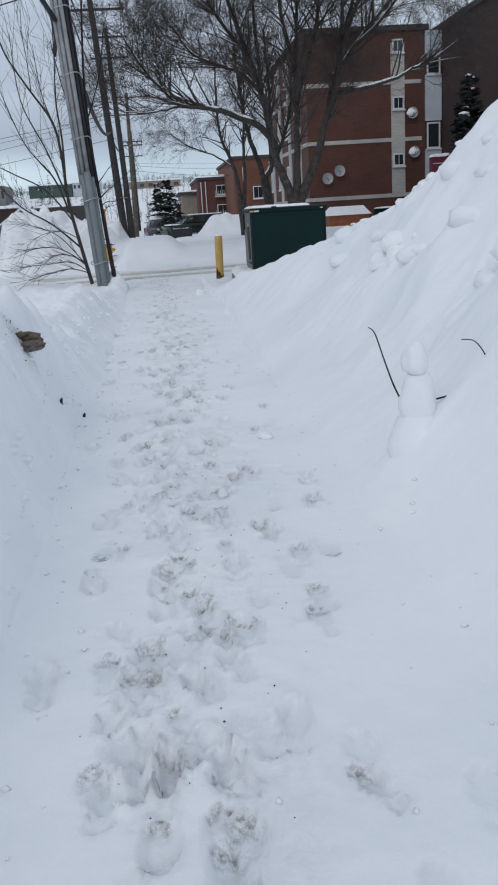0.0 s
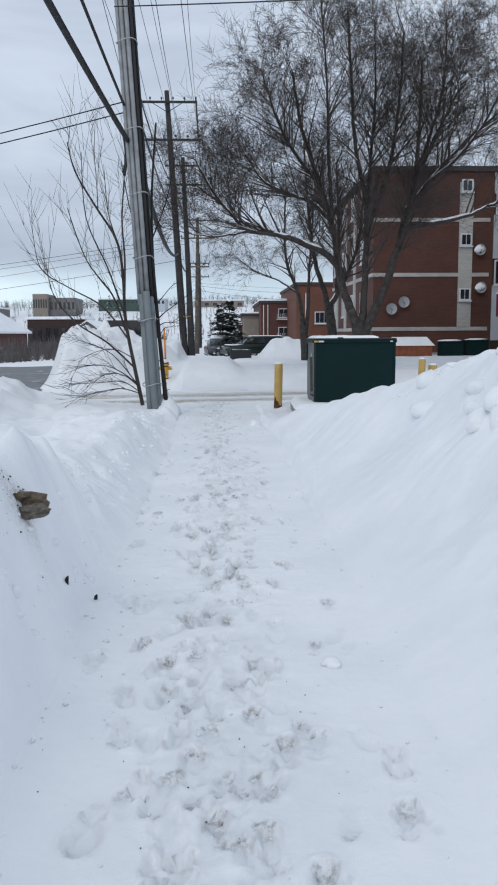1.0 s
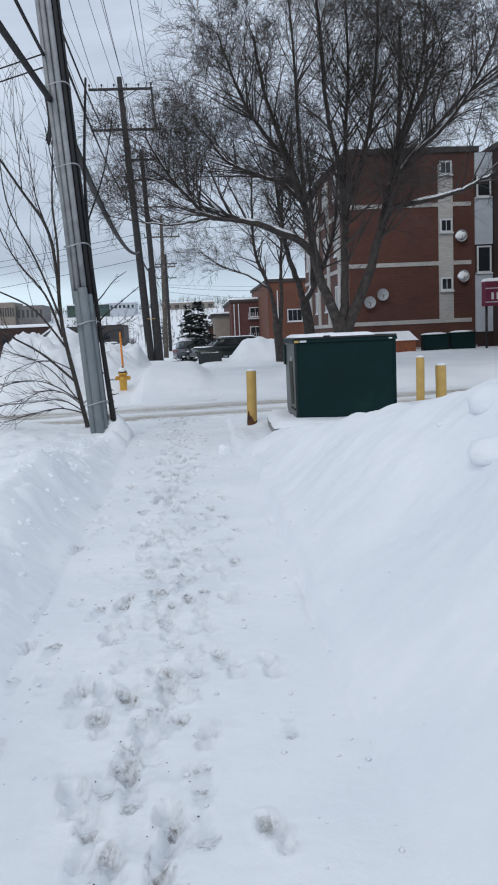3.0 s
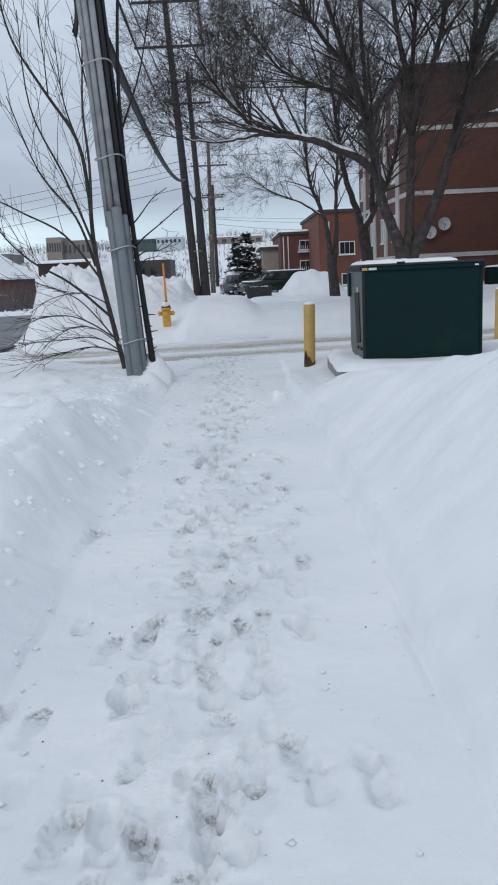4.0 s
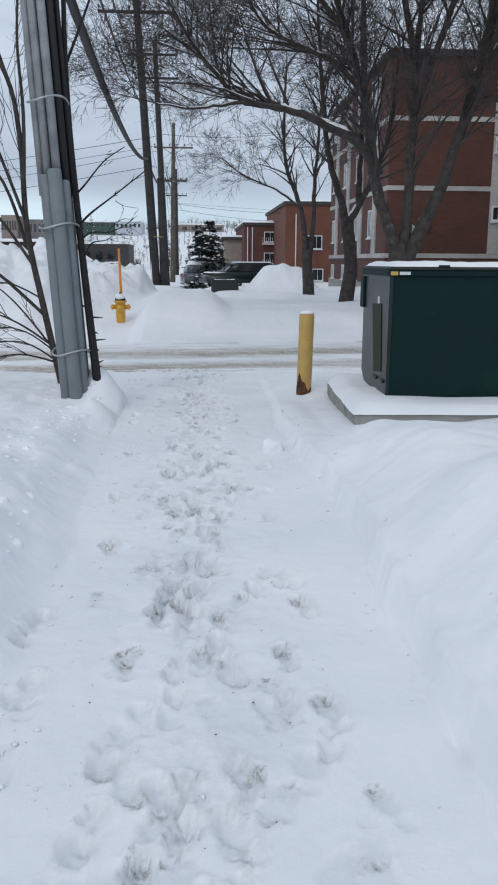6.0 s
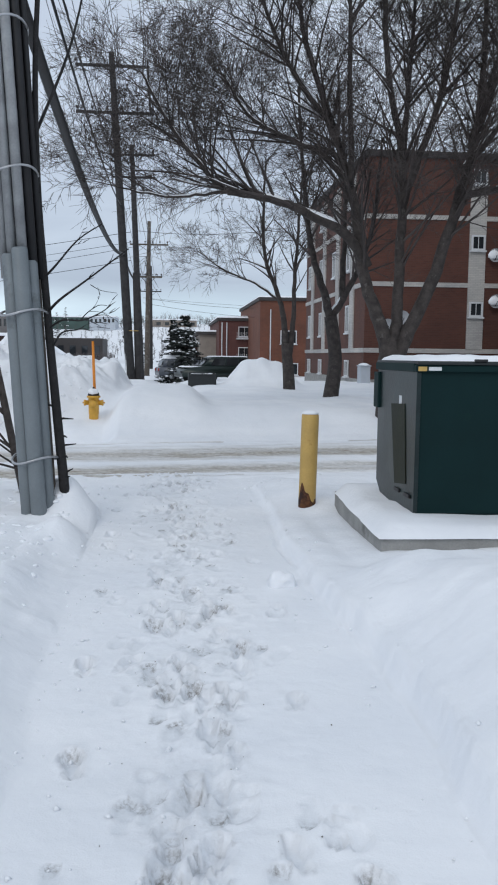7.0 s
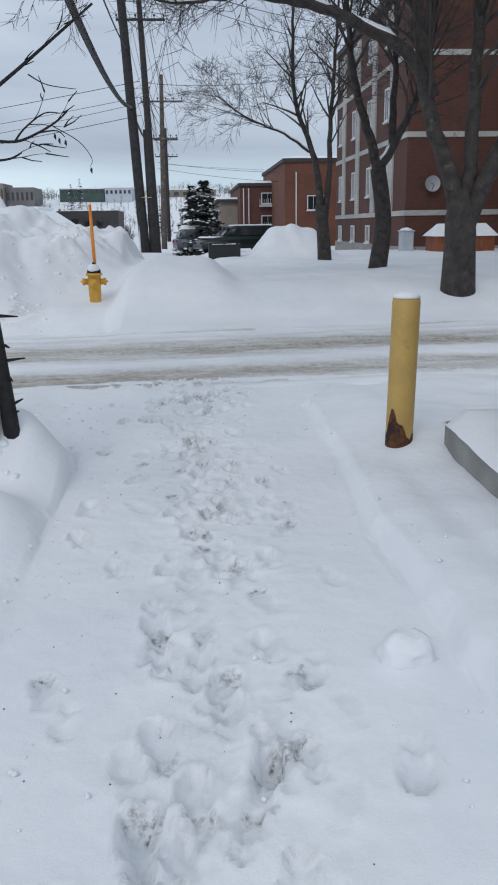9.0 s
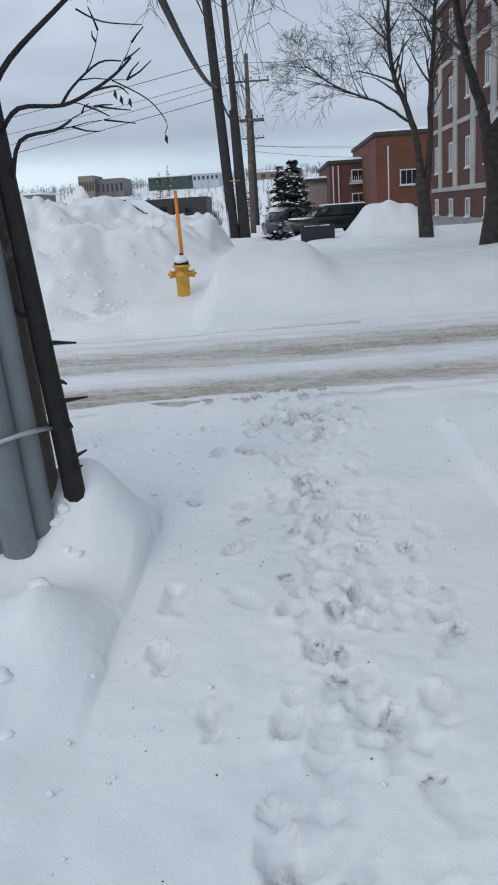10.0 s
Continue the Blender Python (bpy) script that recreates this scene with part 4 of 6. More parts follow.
# ---- bare trees ----
def grow(rng, soup, snow, start, way, length, radius, depth, bend=0.25, rise=0.06, kids=(4, 5, 4), spreadout=0.75, floor_z=0.6):
    """A branch and all that grows from it. Near-level stretches carry snow."""
    steps = max(3, int(length / (0.40 if depth > 1 else 0.22)) + 1)
    steps = min(steps, 9) if depth else 2
    pts, radii = [Vector(start)], [radius]
    d = Vector(way).normalized()
    end_r = radius * (0.35 if depth else 0.45)
    for k in range(steps):
        d = (d + Vector((rng.uniform(-1, 1), rng.uniform(-1, 1), rng.uniform(-1, 1))) * bend * 0.5 + Vector((0, 0, rise))).normalized()
        pts.append(pts[-1] + d * length / steps)
        radii.append(radius + (end_r - radius) * (k + 1) / steps)
    soup.tube(pts, radii, 7 if radius > 0.05 else (4 if radius > 0.016 else 3), cap=False)
    if snow is not None and radius > 0.019:
        snow_on(snow, pts, radii, rng, 0.5, 0.3)
    if depth <= 0:
        return
    for n in range(kids[min(len(kids) - 1, depth - 1)]):
        f = rng.uniform(0.32, 1.0) if n else 1.0
        i = min(int(f * steps), steps - 1)
        p = pts[i].lerp(pts[i + 1], f * steps - i if f < 1 else 1.0)
        dd = (pts[i + 1] - pts[i]).normalized()
        side = dd.cross(Vector((rng.uniform(-1, 1), rng.uniform(-1, 1), rng.uniform(-1, 1)))).normalized()
        w = (dd * rng.uniform(0.5, 1.0) + side * spreadout * rng.uniform(0.5, 1.1)).normalized()
        if p.z < floor_z and w.z < 0:
            w.z = abs(w.z)
        r = max(0.0046, (radius + (end_r - radius) * f) * rng.uniform(0.45, 0.68))
        grow(rng, soup, snow, p, w, length * rng.uniform(0.46, 0.74), r, depth - 1, bend * 1.08, rise, kids, spreadout, floor_z)


def snow_on(snow, pts, radii, rng, least=0.30, gaps=0.12):
    """A ridge of snow lying along the top of a branch where it is flat enough."""
    run_p, run_r = [], []
    for i in range(len(pts)):
        d = (pts[min(i + 1, len(pts) - 1)] - pts[max(i - 1, 0)]).normalized()
        flat = 1 - abs(d.z)
        if flat > least and rng.random() > gaps:
            up = (Vector((-0.25, -0.1, 1.0)) - d * d.dot(Vector((-0.25, -0.1, 1.0)))).normalized()
            run_p.append(pts[i] + up * radii[i] * 0.66)
            run_r.append(max(0.005, radii[i] * min(0.88, 0.5 + 0.5 * flat)))
        else:
            if len(run_p) > 1:
                run_r[0] *= 0.4
                run_r[-1] *= 0.4
                snow.tube(run_p, run_r, 6 if run_r[0] > 0.02 else 4)
            run_p, run_r = [], []
    if len(run_p) > 1:
        run_r[-1] *= 0.4
        snow.tube(run_p, run_r, 6 if run_r[0] > 0.02 else 4)


def refined(points, n):
    """A smooth run through a few points."""
    P = [Vector(p) for p in points]
    out = []
    for i in range(len(P) - 1):
        a, b, c, d = P[max(i - 1, 0)], P[i], P[i + 1], P[min(i + 2, len(P) - 1)]
        for k in range(n):
            t = k / n
            out.append(0.5 * ((2 * b) + (c - a) * t + (2 * a - 5 * b + 4 * c - d) * t * t + (3 * b - a - 3 * c + d) * t ** 3))
    return out + [P[-1]]


def limbed_tree(name, at, label, trunk, limbs, seed, kids, reach, depth, group="street trees", twig_len=1.7, skip=0.40):
    """A tree from a trunk and its main limbs, given by a few points each (local metres), with twigs grown from them."""
    rng = random.Random(seed)
    ob = thing(name, at, label, "tree", group)
    pts = refined([p for p, _ in trunk], 4)
    rr = np.interp(np.linspace(0, 1, len(pts)), np.linspace(0, 1, len(trunk)), [r for _, r in trunk]).tolist()
    child("trunk", Soup().tube(pts, rr, 16).mesh("trunk", BARK), ob)
    snow, twigs = Soup(), Soup()
    for points, r0, r1, count in limbs:
        p = refined(points, 5)
        p = [q + Vector((rng.uniform(-1, 1), rng.uniform(-1, 1), rng.uniform(-1, 1))) * 0.018 for q in p]
        rad = [r0 + (r1 - r0) * (k / (len(p) - 1)) ** 0.8 for k in range(len(p))]
        child("limb", Soup().tube(p, rad, 10).mesh("limb", BARK), ob)
        snow_on(snow, p, rad, rng, 0.09, 0.22)
        for n in range(int(count * 1.6)):
            f = rng.uniform(skip, 1.0) if n else 0.999
            i = min(int(f * (len(p) - 1)), len(p) - 2)
            q = p[i].lerp(p[i + 1], f * (len(p) - 1) - i)
            dd = (p[i + 1] - p[i]).normalized()
            side = dd.cross(Vector((rng.uniform(-1, 1), rng.uniform(-1, 1), rng.uniform(-1, 1)))).normalized()
            w = (dd * rng.uniform(0.5, 1.0) + side * rng.uniform(0.5, 1.0) + Vector((0, 0, 0.22))).normalized()
            here = rad[i]
            if w.z < 0.05:
                w.z = abs(w.z) + 0.12
            grow(rng, twigs, snow, q, w, twig_len * reach * (1.25 - 0.75 * f) * rng.uniform(0.6, 1.15), max(0.012, min(here * 0.5, 0.034)), depth, 0.22, 0.02, kids, 0.88)
    tagged(child("crown", twigs.mesh("crown", TWIG), ob, "dense crown of bare dark twigs"), kind="stuff")
    if snow.v:
        tagged(child("snow", snow.mesh("snow", SNOW), ob, "snow lying along the branches"), kind="stuff")
    return ob


B0 = (4.95, 27.2, 0.38)


def L(x, z, y=0.0):
    return (x - B0[0], y, z - B0[2])


limbed_tree("tree", B0, "large bare tree with several trunks and snow on its limbs",
    [((0, 0, -0.35), 0.33), ((0, 0, 0.0), 0.29), ((0.0, 0.0, 0.7), 0.255), ((-0.01, 0, 1.15), 0.25), ((0.0, 0, 1.6), 0.10)],
    [([L(4.95, 1.2), L(4.86, 1.7), L(4.64, 2.4), L(4.36, 3.2, 0.1), L(4.21, 4.36, 0.2), L(4.0, 5.3, 0.3), L(3.7, 6.3, 0.5), L(3.2, 7.9, 0.7), L(2.9, 9.6, 0.8)], 0.185, 0.035, 26),
     ([L(4.97, 1.3), L(5.0, 1.8), L(5.06, 2.4), L(5.12, 3.6, 0.15), L(5.18, 5.0, 0.3), L(5.10, 6.0, 0.3), L(4.8, 7.2, 0.2), L(4.6, 9.2, 0.0), L(4.5, 11.0, 0.1)], 0.155, 0.035, 24),
     ([L(5.15, 4.6, 0.25), L(5.45, 5.6, 0.1), L(5.8, 6.8, -0.1), L(6.0, 8.4, -0.3), L(6.1, 10.4, -0.4)], 0.095, 0.03, 18),
     ([L(5.0, 1.2), L(5.08, 1.6), L(5.28, 2.1, -0.1), L(5.70, 3.1, -0.2), L(6.02, 4.2, -0.3), L(6.2, 4.9, -0.3), L(6.5, 6.0, -0.2), L(6.7, 7.6, 0.0), L(6.8, 9.8, 0.2)], 0.20, 0.035, 26),
     ([L(6.12, 4.75, -0.3), L(7.03, 4.88, -0.6), L(8.0, 5.07, -0.8), L(8.62, 5.35, -0.9), L(9.25, 5.6, -1.0), L(10.0, 6.1, -1.1)], 0.085, 0.02, 14),
     ([L(6.3, 5.3, -0.2), L(7.0, 6.2, -0.4), L(8.0, 7.3, -0.5), L(9.2, 8.3, -0.6)], 0.085, 0.025, 18),
     ([L(6.5, 6.0, -0.1), L(7.4, 7.8, 0.6), L(8.3, 9.4, 1.0)], 0.08, 0.025, 16),
     ([L(4.42, 3.4, 0.1), L(4.03, 3.9, -0.1), L(3.18, 4.3, -0.4), L(2.34, 4.54, -0.6), L(1.53, 4.62, -0.8), L(1.1, 4.95, -0.9), L(0.42, 5.75, -1.0), L(-0.1, 6.6, -1.1)], 0.125, 0.02, 24),
     ([L(1.6, 4.62, -0.8), L(0.9, 4.5, -1.0), L(0.2, 4.45, -1.1), L(-0.6, 4.6, -1.2)], 0.04, 0.012, 9),
     ([L(4.05, 5.1, 0.3), L(3.4, 5.6, 0.1), L(2.5, 5.9, -0.1), L(1.9, 6.2, -0.3), L(1.4, 6.9, -0.4)], 0.07, 0.018, 18),
     ([L(3.75, 6.2, 0.4), L(2.9, 7.1, 0.2), L(2.3, 8.2, 0.0), L(1.9, 9.4, -0.1)], 0.07, 0.02, 18),
     ([L(5.16, 5.0, 0.3), L(5.3, 6.6, 0.6), L(5.5, 8.6, 0.9), L(5.5, 11.4, 1.1)], 0.08, 0.02, 24),
     ([L(6.5, 6.0, 0.0), L(7.1, 7.6, 0.4), L(7.6, 9.2, 0.7), L(7.7, 11.2, 0.9)], 0.07, 0.02, 22),
     ([L(4.1, 5.0, 0.2), L(3.9, 6.8, -0.3), L(3.8, 8.8, -0.6), L(3.6, 11.2, -0.7)], 0.07, 0.02, 22),
     ([L(6.9, 6.1, -0.4), L(7.9, 7.0, -0.9), L(8.8, 8.6, -1.2), L(9.2, 10.4, -1.4)], 0.06, 0.02, 20),
    ],
    21, (6, 5, 4), 1.2, 3, skip=0.34)

T2 = (4.62, 32.0, 0.40)
limbed_tree("tree", T2, "forked bare tree on a snowy lawn",
    [((0.02, 0, -0.3), 0.25), ((0.05, 0, 0.1), 0.21), ((0.15, 0, 1.1), 0.18), ((0.0, 0, 2.2), 0.17)],
    [([(0.0, 0, 2.1), (-0.15, 0, 2.7), (-0.45, 0, 3.6), (-0.65, 0, 4.7), (-0.8, 0.1, 6.2), (-0.9, 0.2, 8.0)], 0.13, 0.03, 16),
     ([(0.02, 0, 2.2), (0.35, 0, 2.7), (0.72, 0, 3.45), (1.1, 0.1, 4.6), (1.3, 0.2, 6.6)], 0.12, 0.03, 14),
     ([(0.3, 0, 2.6), (0.35, 0.2, 3.6), (0.4, 0.3, 5.2), (0.3, 0.4, 7.4)], 0.10, 0.03, 14)],
    22, (5, 4, 3), 0.9, 3)

T3 = (4.42, 37.7, 0.38)
limbed_tree("tree", T3, "slim bare tree with two stems on a snowy lawn",
    [((0.0, 0, -0.3), 0.22), ((-0.05, 0, 0.6), 0.19), ((-0.15, 0, 1.6), 0.16)],
    [([(-0.15, 0, 1.4), (-0.22, 0, 2.3), (-0.45, 0, 3.2), (-0.85, 0, 4.3), (-0.95, 0, 5.6), (-0.9, 0, 7.4)], 0.12, 0.03, 16),
     ([(-0.05, 0, 1.2), (0.08, 0, 2.2), (0.10, 0, 3.6), (0.2, 0, 5.2), (0.3, 0, 7.0)], 0.11, 0.03, 14),
     ([(-0.4, 0, 3.0), (-1.2, -0.1, 3.5), (-2.2, -0.2, 3.9), (-3.1, -0.3, 4.5)], 0.045, 0.015, 12)],
    23, (5, 4, 3), 0.9, 3)

# ---- the sapling against the near pole, and the shrub behind it ----
def sapling():
    rng = random.Random(40)
    ob = thing("sapling", (-0.565, 17.98, 0.10), "thin black-barked sapling leaning against the utility pole", "tree")
    s, tw = Soup(), Soup()
    pts = refined([(0.03, 0, -0.1), (0.0, 0, 0.3), (-0.06, 0, 1.0), (-0.13, 0, 1.9), (-0.2, 0.05, 3.0), (-0.2, 0.1, 4.2), (-0.1, 0.2, 5.6)], 5)
    s.tube(pts, [0.052 - 0.034 * k / (len(pts) - 1) for k in range(len(pts))], 9)
    for z, sx in ((0.38, 1), (0.52, 1), (0.62, 1), (0.70, 1), (0.86, 1), (0.98, -1), (0.33, 1)):
        x = float(np.interp(z, [0, 1, 1.9], [0.0, -0.06, -0.13]))
        s.tube([(x, 0, z), (x + sx * 0.06, -0.02, z + 0.015), (x + sx * rng.uniform(0.07, 0.16), -0.03, z + rng.uniform(-0.02, 0.05))], [0.014, 0.010, 0.004], 5)
    child("stem", s.mesh("stem", BRANCH_BLACK), ob)
    # reaching side branches
    for pts_, r in (([(-0.10, 0, 1.68), (0.03, -0.18, 1.74), (0.19, -0.18, 1.74), (0.30, -0.18, 1.78), (0.39, -0.18, 1.83), (0.45, -0.18, 1.88)], 0.010), ([(0.30, -0.18, 1.78), (0.39, -0.18, 1.79), (0.43, -0.18, 1.76)], 0.005),
                    ([(-0.08, 0, 1.50), (0.02, -0.18, 1.63), (0.155, -0.18, 1.66), (0.215, -0.18, 1.69)], 0.010), ([(-0.13, 0, 1.80), (0.0, -0.10, 1.92), (0.25, -0.14, 2.10), (0.60, -0.18, 2.36)], 0.014),
                    ([(-0.16, 0, 2.10), (-0.03, -0.08, 2.22), (0.16, -0.08, 2.44), (0.37, -0.08, 2.58)], 0.012), ([(0.27, -0.16, 2.05), (0.36, -0.18, 2.0), (0.50, -0.18, 1.98)], 0.004),
                    ([(0.375, -0.18, 1.81), (0.495, -0.18, 1.74), (0.555, -0.18, 1.66), (0.545, -0.18, 1.62)], 0.003), ([(0.185, -0.18, 1.74), (0.235, -0.18, 1.80), (0.335, -0.18, 1.87), (0.415, -0.18, 1.87)], 0.006),
                    ([(-0.2, 0, 3.0), (-0.6, 0.2, 3.8), (-0.8, 0.3, 4.9)], 0.018), ([(-0.2, 0.1, 3.4), (0.1, 0.2, 4.2), (0.3, 0.3, 5.2)], 0.016)):
        p = refined(pts_, 4)
        child("branch", Soup().tube(p, [r * (1 - 0.6 * k / (len(p) - 1)) for k in range(len(p))], 6).mesh("branch", BRANCH_BLACK), ob)
        for n in range(2 if r > 0.005 else 0):
            i = rng.randrange(2, len(p) - 1)
            grow(rng, tw, None, p[i], (p[i + 1] - p[i]).normalized() + Vector((rng.uniform(-0.6, 0.6), rng.uniform(-0.6, 0.6), rng.uniform(-0.5, 0.5))), rng.uniform(0.08, 0.22), 0.003, 1, 0.4, 0.0, (2,))
    tagged(child("crown", tw.mesh("crown", BRANCH_BLACK), ob), kind="stuff")
    lf = Soup()
    for x, z in ((0.40, 1.76), (0.43, 1.75), (0.38, 1.78), (0.548, 1.62)):
        lf.add([(x, -0.18, z), (x + 0.009, -0.19, z - 0.012), (x + 0.005, -0.17, z - 0.035), (x - 0.005, -0.185, z - 0.02)], [(0, 1, 2, 3)])
    tagged(child("dead_leaves", lf.mesh("dead_leaves", DEAD_LEAF, False), ob, "few curled dead leaves"), kind="stuff")


def shrub():
    """A young tree of several stems: two uprights, arching side limbs, and low twigs drooping over the snow."""
    rng = random.Random(41)
    ob = thing("shrub", (-1.15, 19.2, 0.12), "bare young tree with arching stems growing in the snow bank", "shrub")
    tw = Soup()

    def at(x, z, y=0.0):
        return (x + 1.15, y, z - 0.12)

    stems = [
        ([at(-1.13, 0.1), at(-1.30, 1.0), at(-1.45, 1.9), at(-1.50, 2.9, 0.1), at(-1.62, 3.6, 0.1), at(-2.05, 4.3, 0.2), at(-2.45, 5.0, 0.2), at(-2.60, 5.6, 0.2)], 0.044, 12),
        ([at(-1.47, 2.3), at(-1.45, 3.2, 0.1), at(-1.50, 4.0, 0.2), at(-1.44, 4.8, 0.2), at(-1.40, 5.5, 0.2)], 0.026, 9),
        ([at(-1.46, 2.0), at(-1.78, 3.0, -0.2), at(-2.18, 4.0, -0.3), at(-2.24, 5.3, -0.3)], 0.022, 9),
        ([at(-1.58, 3.5, 0.1), at(-1.80, 4.2, 0.3), at(-1.88, 5.2, 0.4)], 0.016, 6),
        ([at(-1.46, 1.7), at(-1.74, 2.45, 0.2), at(-2.30, 3.2, 0.4), at(-2.68, 4.3, 0.4)], 0.024, 9),
        ([at(-1.28, 0.9), at(-1.85, 1.45, -0.1), at(-2.45, 1.85, -0.2), at(-2.90, 2.4, -0.2), at(-3.05, 3.1, -0.2)], 0.022, 9),
        ([at(-1.40, 1.5), at(-1.95, 2.2, 0.2), at(-2.65, 2.6, 0.3), at(-3.25, 3.0, 0.3), at(-3.40, 3.7, 0.3)], 0.020, 9),
        ([at(-2.0, 4.2, 0.2), at(-2.0, 4.8, 0.1), at(-2.05, 5.5, 0.1)], 0.012, 4),
        ([at(-1.22, 0.55), at(-1.60, 0.85, -0.2), at(-2.0, 0.98, -0.3), at(-2.7, 0.92, -0.4)], 0.014, 8),
        ([at(-1.20, 0.5), at(-1.75, 1.2, -0.1), at(-2.40, 1.5, -0.2)], 0.014, 8),
        ([at(-1.18, 0.35), at(-1.55, 0.48, -0.3), at(-2.0, 0.42, -0.5), at(-2.45, 0.30, -0.6)], 0.013, 9),
        ([at(-1.15, 0.35), at(-1.50, 0.62, -0.3), at(-1.95, 0.62, -0.5), at(-2.5, 0.60, -0.5)], 0.012, 9),
        ([at(-1.16, 0.45), at(-1.45, 0.75, -0.4), at(-1.8, 0.80, -0.6), at(-2.2, 0.55, -0.8)], 0.011, 8),
        ([at(-1.30, 1.1), at(-1.65, 1.30, -0.3), at(-2.05, 1.25, -0.5), at(-2.4, 1.05, -0.6)], 0.011, 7),
    ]
    for points, r, count in stems:
        p = refined(points, 5)
        child("stem", Soup().tube(p, [r * (1 - 0.72 * k / (len(p) - 1)) for k in range(len(p))], 7).mesh("stem", BARK), ob)
        for n in range(count):
            i = rng.randrange(len(p) // 4, len(p) - 1)
            d = (p[i + 1] - p[i]).normalized()
            low = points[-1][2] < 1.5
            turn = Vector((rng.uniform(-0.6, 0.6), rng.uniform(-0.6, 0.6), rng.uniform(-0.25, 0.25) if low else rng.uniform(0.1, 0.6)))
            grow(rng, tw, None, p[i], d + turn, rng.uniform(0.25, 0.7) if low else rng.uniform(0.5, 1.2), 0.006, 1, 0.16, 0.02 if low else 0.08, (3,), 0.6, 0.05)
    tagged(child("crown", tw.mesh("crown", TWIG), ob, "sparse thin bare twigs"), kind="stuff")


sapling()
shrub()


# ---- conifers ----
def conifer(at, height, width, seed, label, tiers=16, per=15, columnar=False):
    rng = random.Random(seed)
    ob = thing("conifer", at, label, "tree", "evergreens")
    child("trunk", rod((0, 0, -0.3), (0, 0, height * 0.95), 0.10, 0.02, 8).mesh("trunk", BARK), ob)
    fol, sn = Soup(), Soup()
    for k in range(tiers):
        f = k / (tiers - 1)
        z = height * (0.06 + 0.92 * f)
        reach = width / 2 * ((1 - f) ** (0.45 if columnar else 0.85) + 0.05)
        for n in range(per if f < 0.8 else per // 2):
            a = rng.uniform(0, 6.283)
            ln = reach * rng.uniform(0.5, 1.2)
            droop = -0.20 * ln if not columnar else 0.25 * ln
            c, s = math.cos(a), math.sin(a)
            z += rng.uniform(-0.5, 0.5) * height / tiers
            base, tip = Vector((0, 0, z)), Vector((c * ln, s * ln, z + droop))
            across = Vector((-s, c, 0))
            for m in range(9):
                g = 0.22 + 0.78 * m / 8
                q = base.lerp(tip, g)
                size = (0.11 + 0.06 * height / 4) * rng.uniform(0.5, 1.6)
                for sd in (-1, 1):
                    e = q + across * sd * size * (1.25 - 0.6 * g) + Vector((c, s, 0)) * size * 0.7 + Vector((0, 0, rng.uniform(-0.5, 0.25) * size))
                    fol.add([q + Vector((0, 0, 0.03)), e, q + Vector((c * 0.06, s * 0.06, -0.05))], [(0, 1, 2)])
            if rng.random() < (0.07 if columnar else 0.34):
                q = base.lerp(tip, rng.uniform(0.6, 1.0)) + Vector((0, 0, 0.05))
                w = rng.uniform(0.06, 0.15) * height / 4
                sn.tube([q - across * w, q, q + across * w], [w * 0.15, w * 0.42, w * 0.15], 5)
    tagged(child("foliage", fol.mesh("foliage", NEEDLE, False), ob), kind="stuff")
    tagged(child("snow", sn.mesh("snow", SNOW), ob, "clumps of snow on the boughs"), kind="stuff")


conifer((1.55, 66.0, -0.6), 4.9, 3.4, 51, "dark fir tree dusted with snow", 22, 26)
conifer((0.85, 68.0, -0.6), 4.5, 2.8, 52, "dark fir tree dusted with snow", 20, 22)
conifer((14.6, 37.6, 0.3), 6.4, 1.7, 53, "tall narrow cedar with clumps of snow beside a brick wall", 24, 24, True)


# ---- buildings ----
def wall_window(parent, x0, x1, z0, z1, y, mullions=1, face="y", sign=-1, sill=True, trim=WHITE_TRIM):
    """A window in a wall: on a wall at y (spanning x) or, with face 'x', on a wall at x = y (spanning y)."""
    def bx(a0, a1, d0, d1, c0, c1, bevel=0.0):
        d0, d1 = sorted((y + sign * d0, y + sign * d1))
        return box(a0, a1, d0, d1, c0, c1, bevel) if face == "y" else box(d0, d1, a0, a1, c0, c1, bevel)

    win = part("window", bx(x0, x1, 0.0, 0.05, z0, z1), ROOF_DARK, parent)
    t = 0.055
    for a in ((x0 - 0.02, x1 + 0.02, z0 - 0.02, z0 + t), (x0 - 0.02, x1 + 0.02, z1 - t, z1 + 0.02), (x0 - 0.02, x0 + t, z0 + t, z1 - t), (x1 - t, x1 + 0.02, z0 + t, z1 - t)):
        part("window_frame", bx(a[0], a[1], 0.02, 0.09, a[2], a[3]), trim, win)
    n = mullions + 1
    w = (x1 - x0 - 2 * t) / n
    for k in range(n):
        p = part("pane", bx(x0 + t + k * w + 0.012, x0 + t + (k + 1) * w - 0.012, 0.052, 0.060, z0 + t, z1 - t), GLASS, win)
        if k:
            part("mullion", bx(x0 + t + k * w - 0.012, x0 + t + k * w + 0.012, 0.052, 0.085, z0 + t, z1 - t), trim, win)
    if sill:
        part("sill", bx(x0 - 0.08, x1 + 0.08, 0.0, 0.14, z0 - 0.09, z0 - 0.02), trim, win)
    return win


def roof_edge(parent, x0, x1, y0, y1, z, over=0.12):
    part("roof", box(x0 - over, x1 + over, y0 - over, y1 + over, z, z + 0.28, 0.02), ROOF_DARK, parent, "dark metal roof edge")
    child("roof_snow", slab_snow(x0 - over, x1 + over, y0 - over, y1 + over, z + 0.28, z + 0.46, x0), parent, "layer of snow on the flat roof")


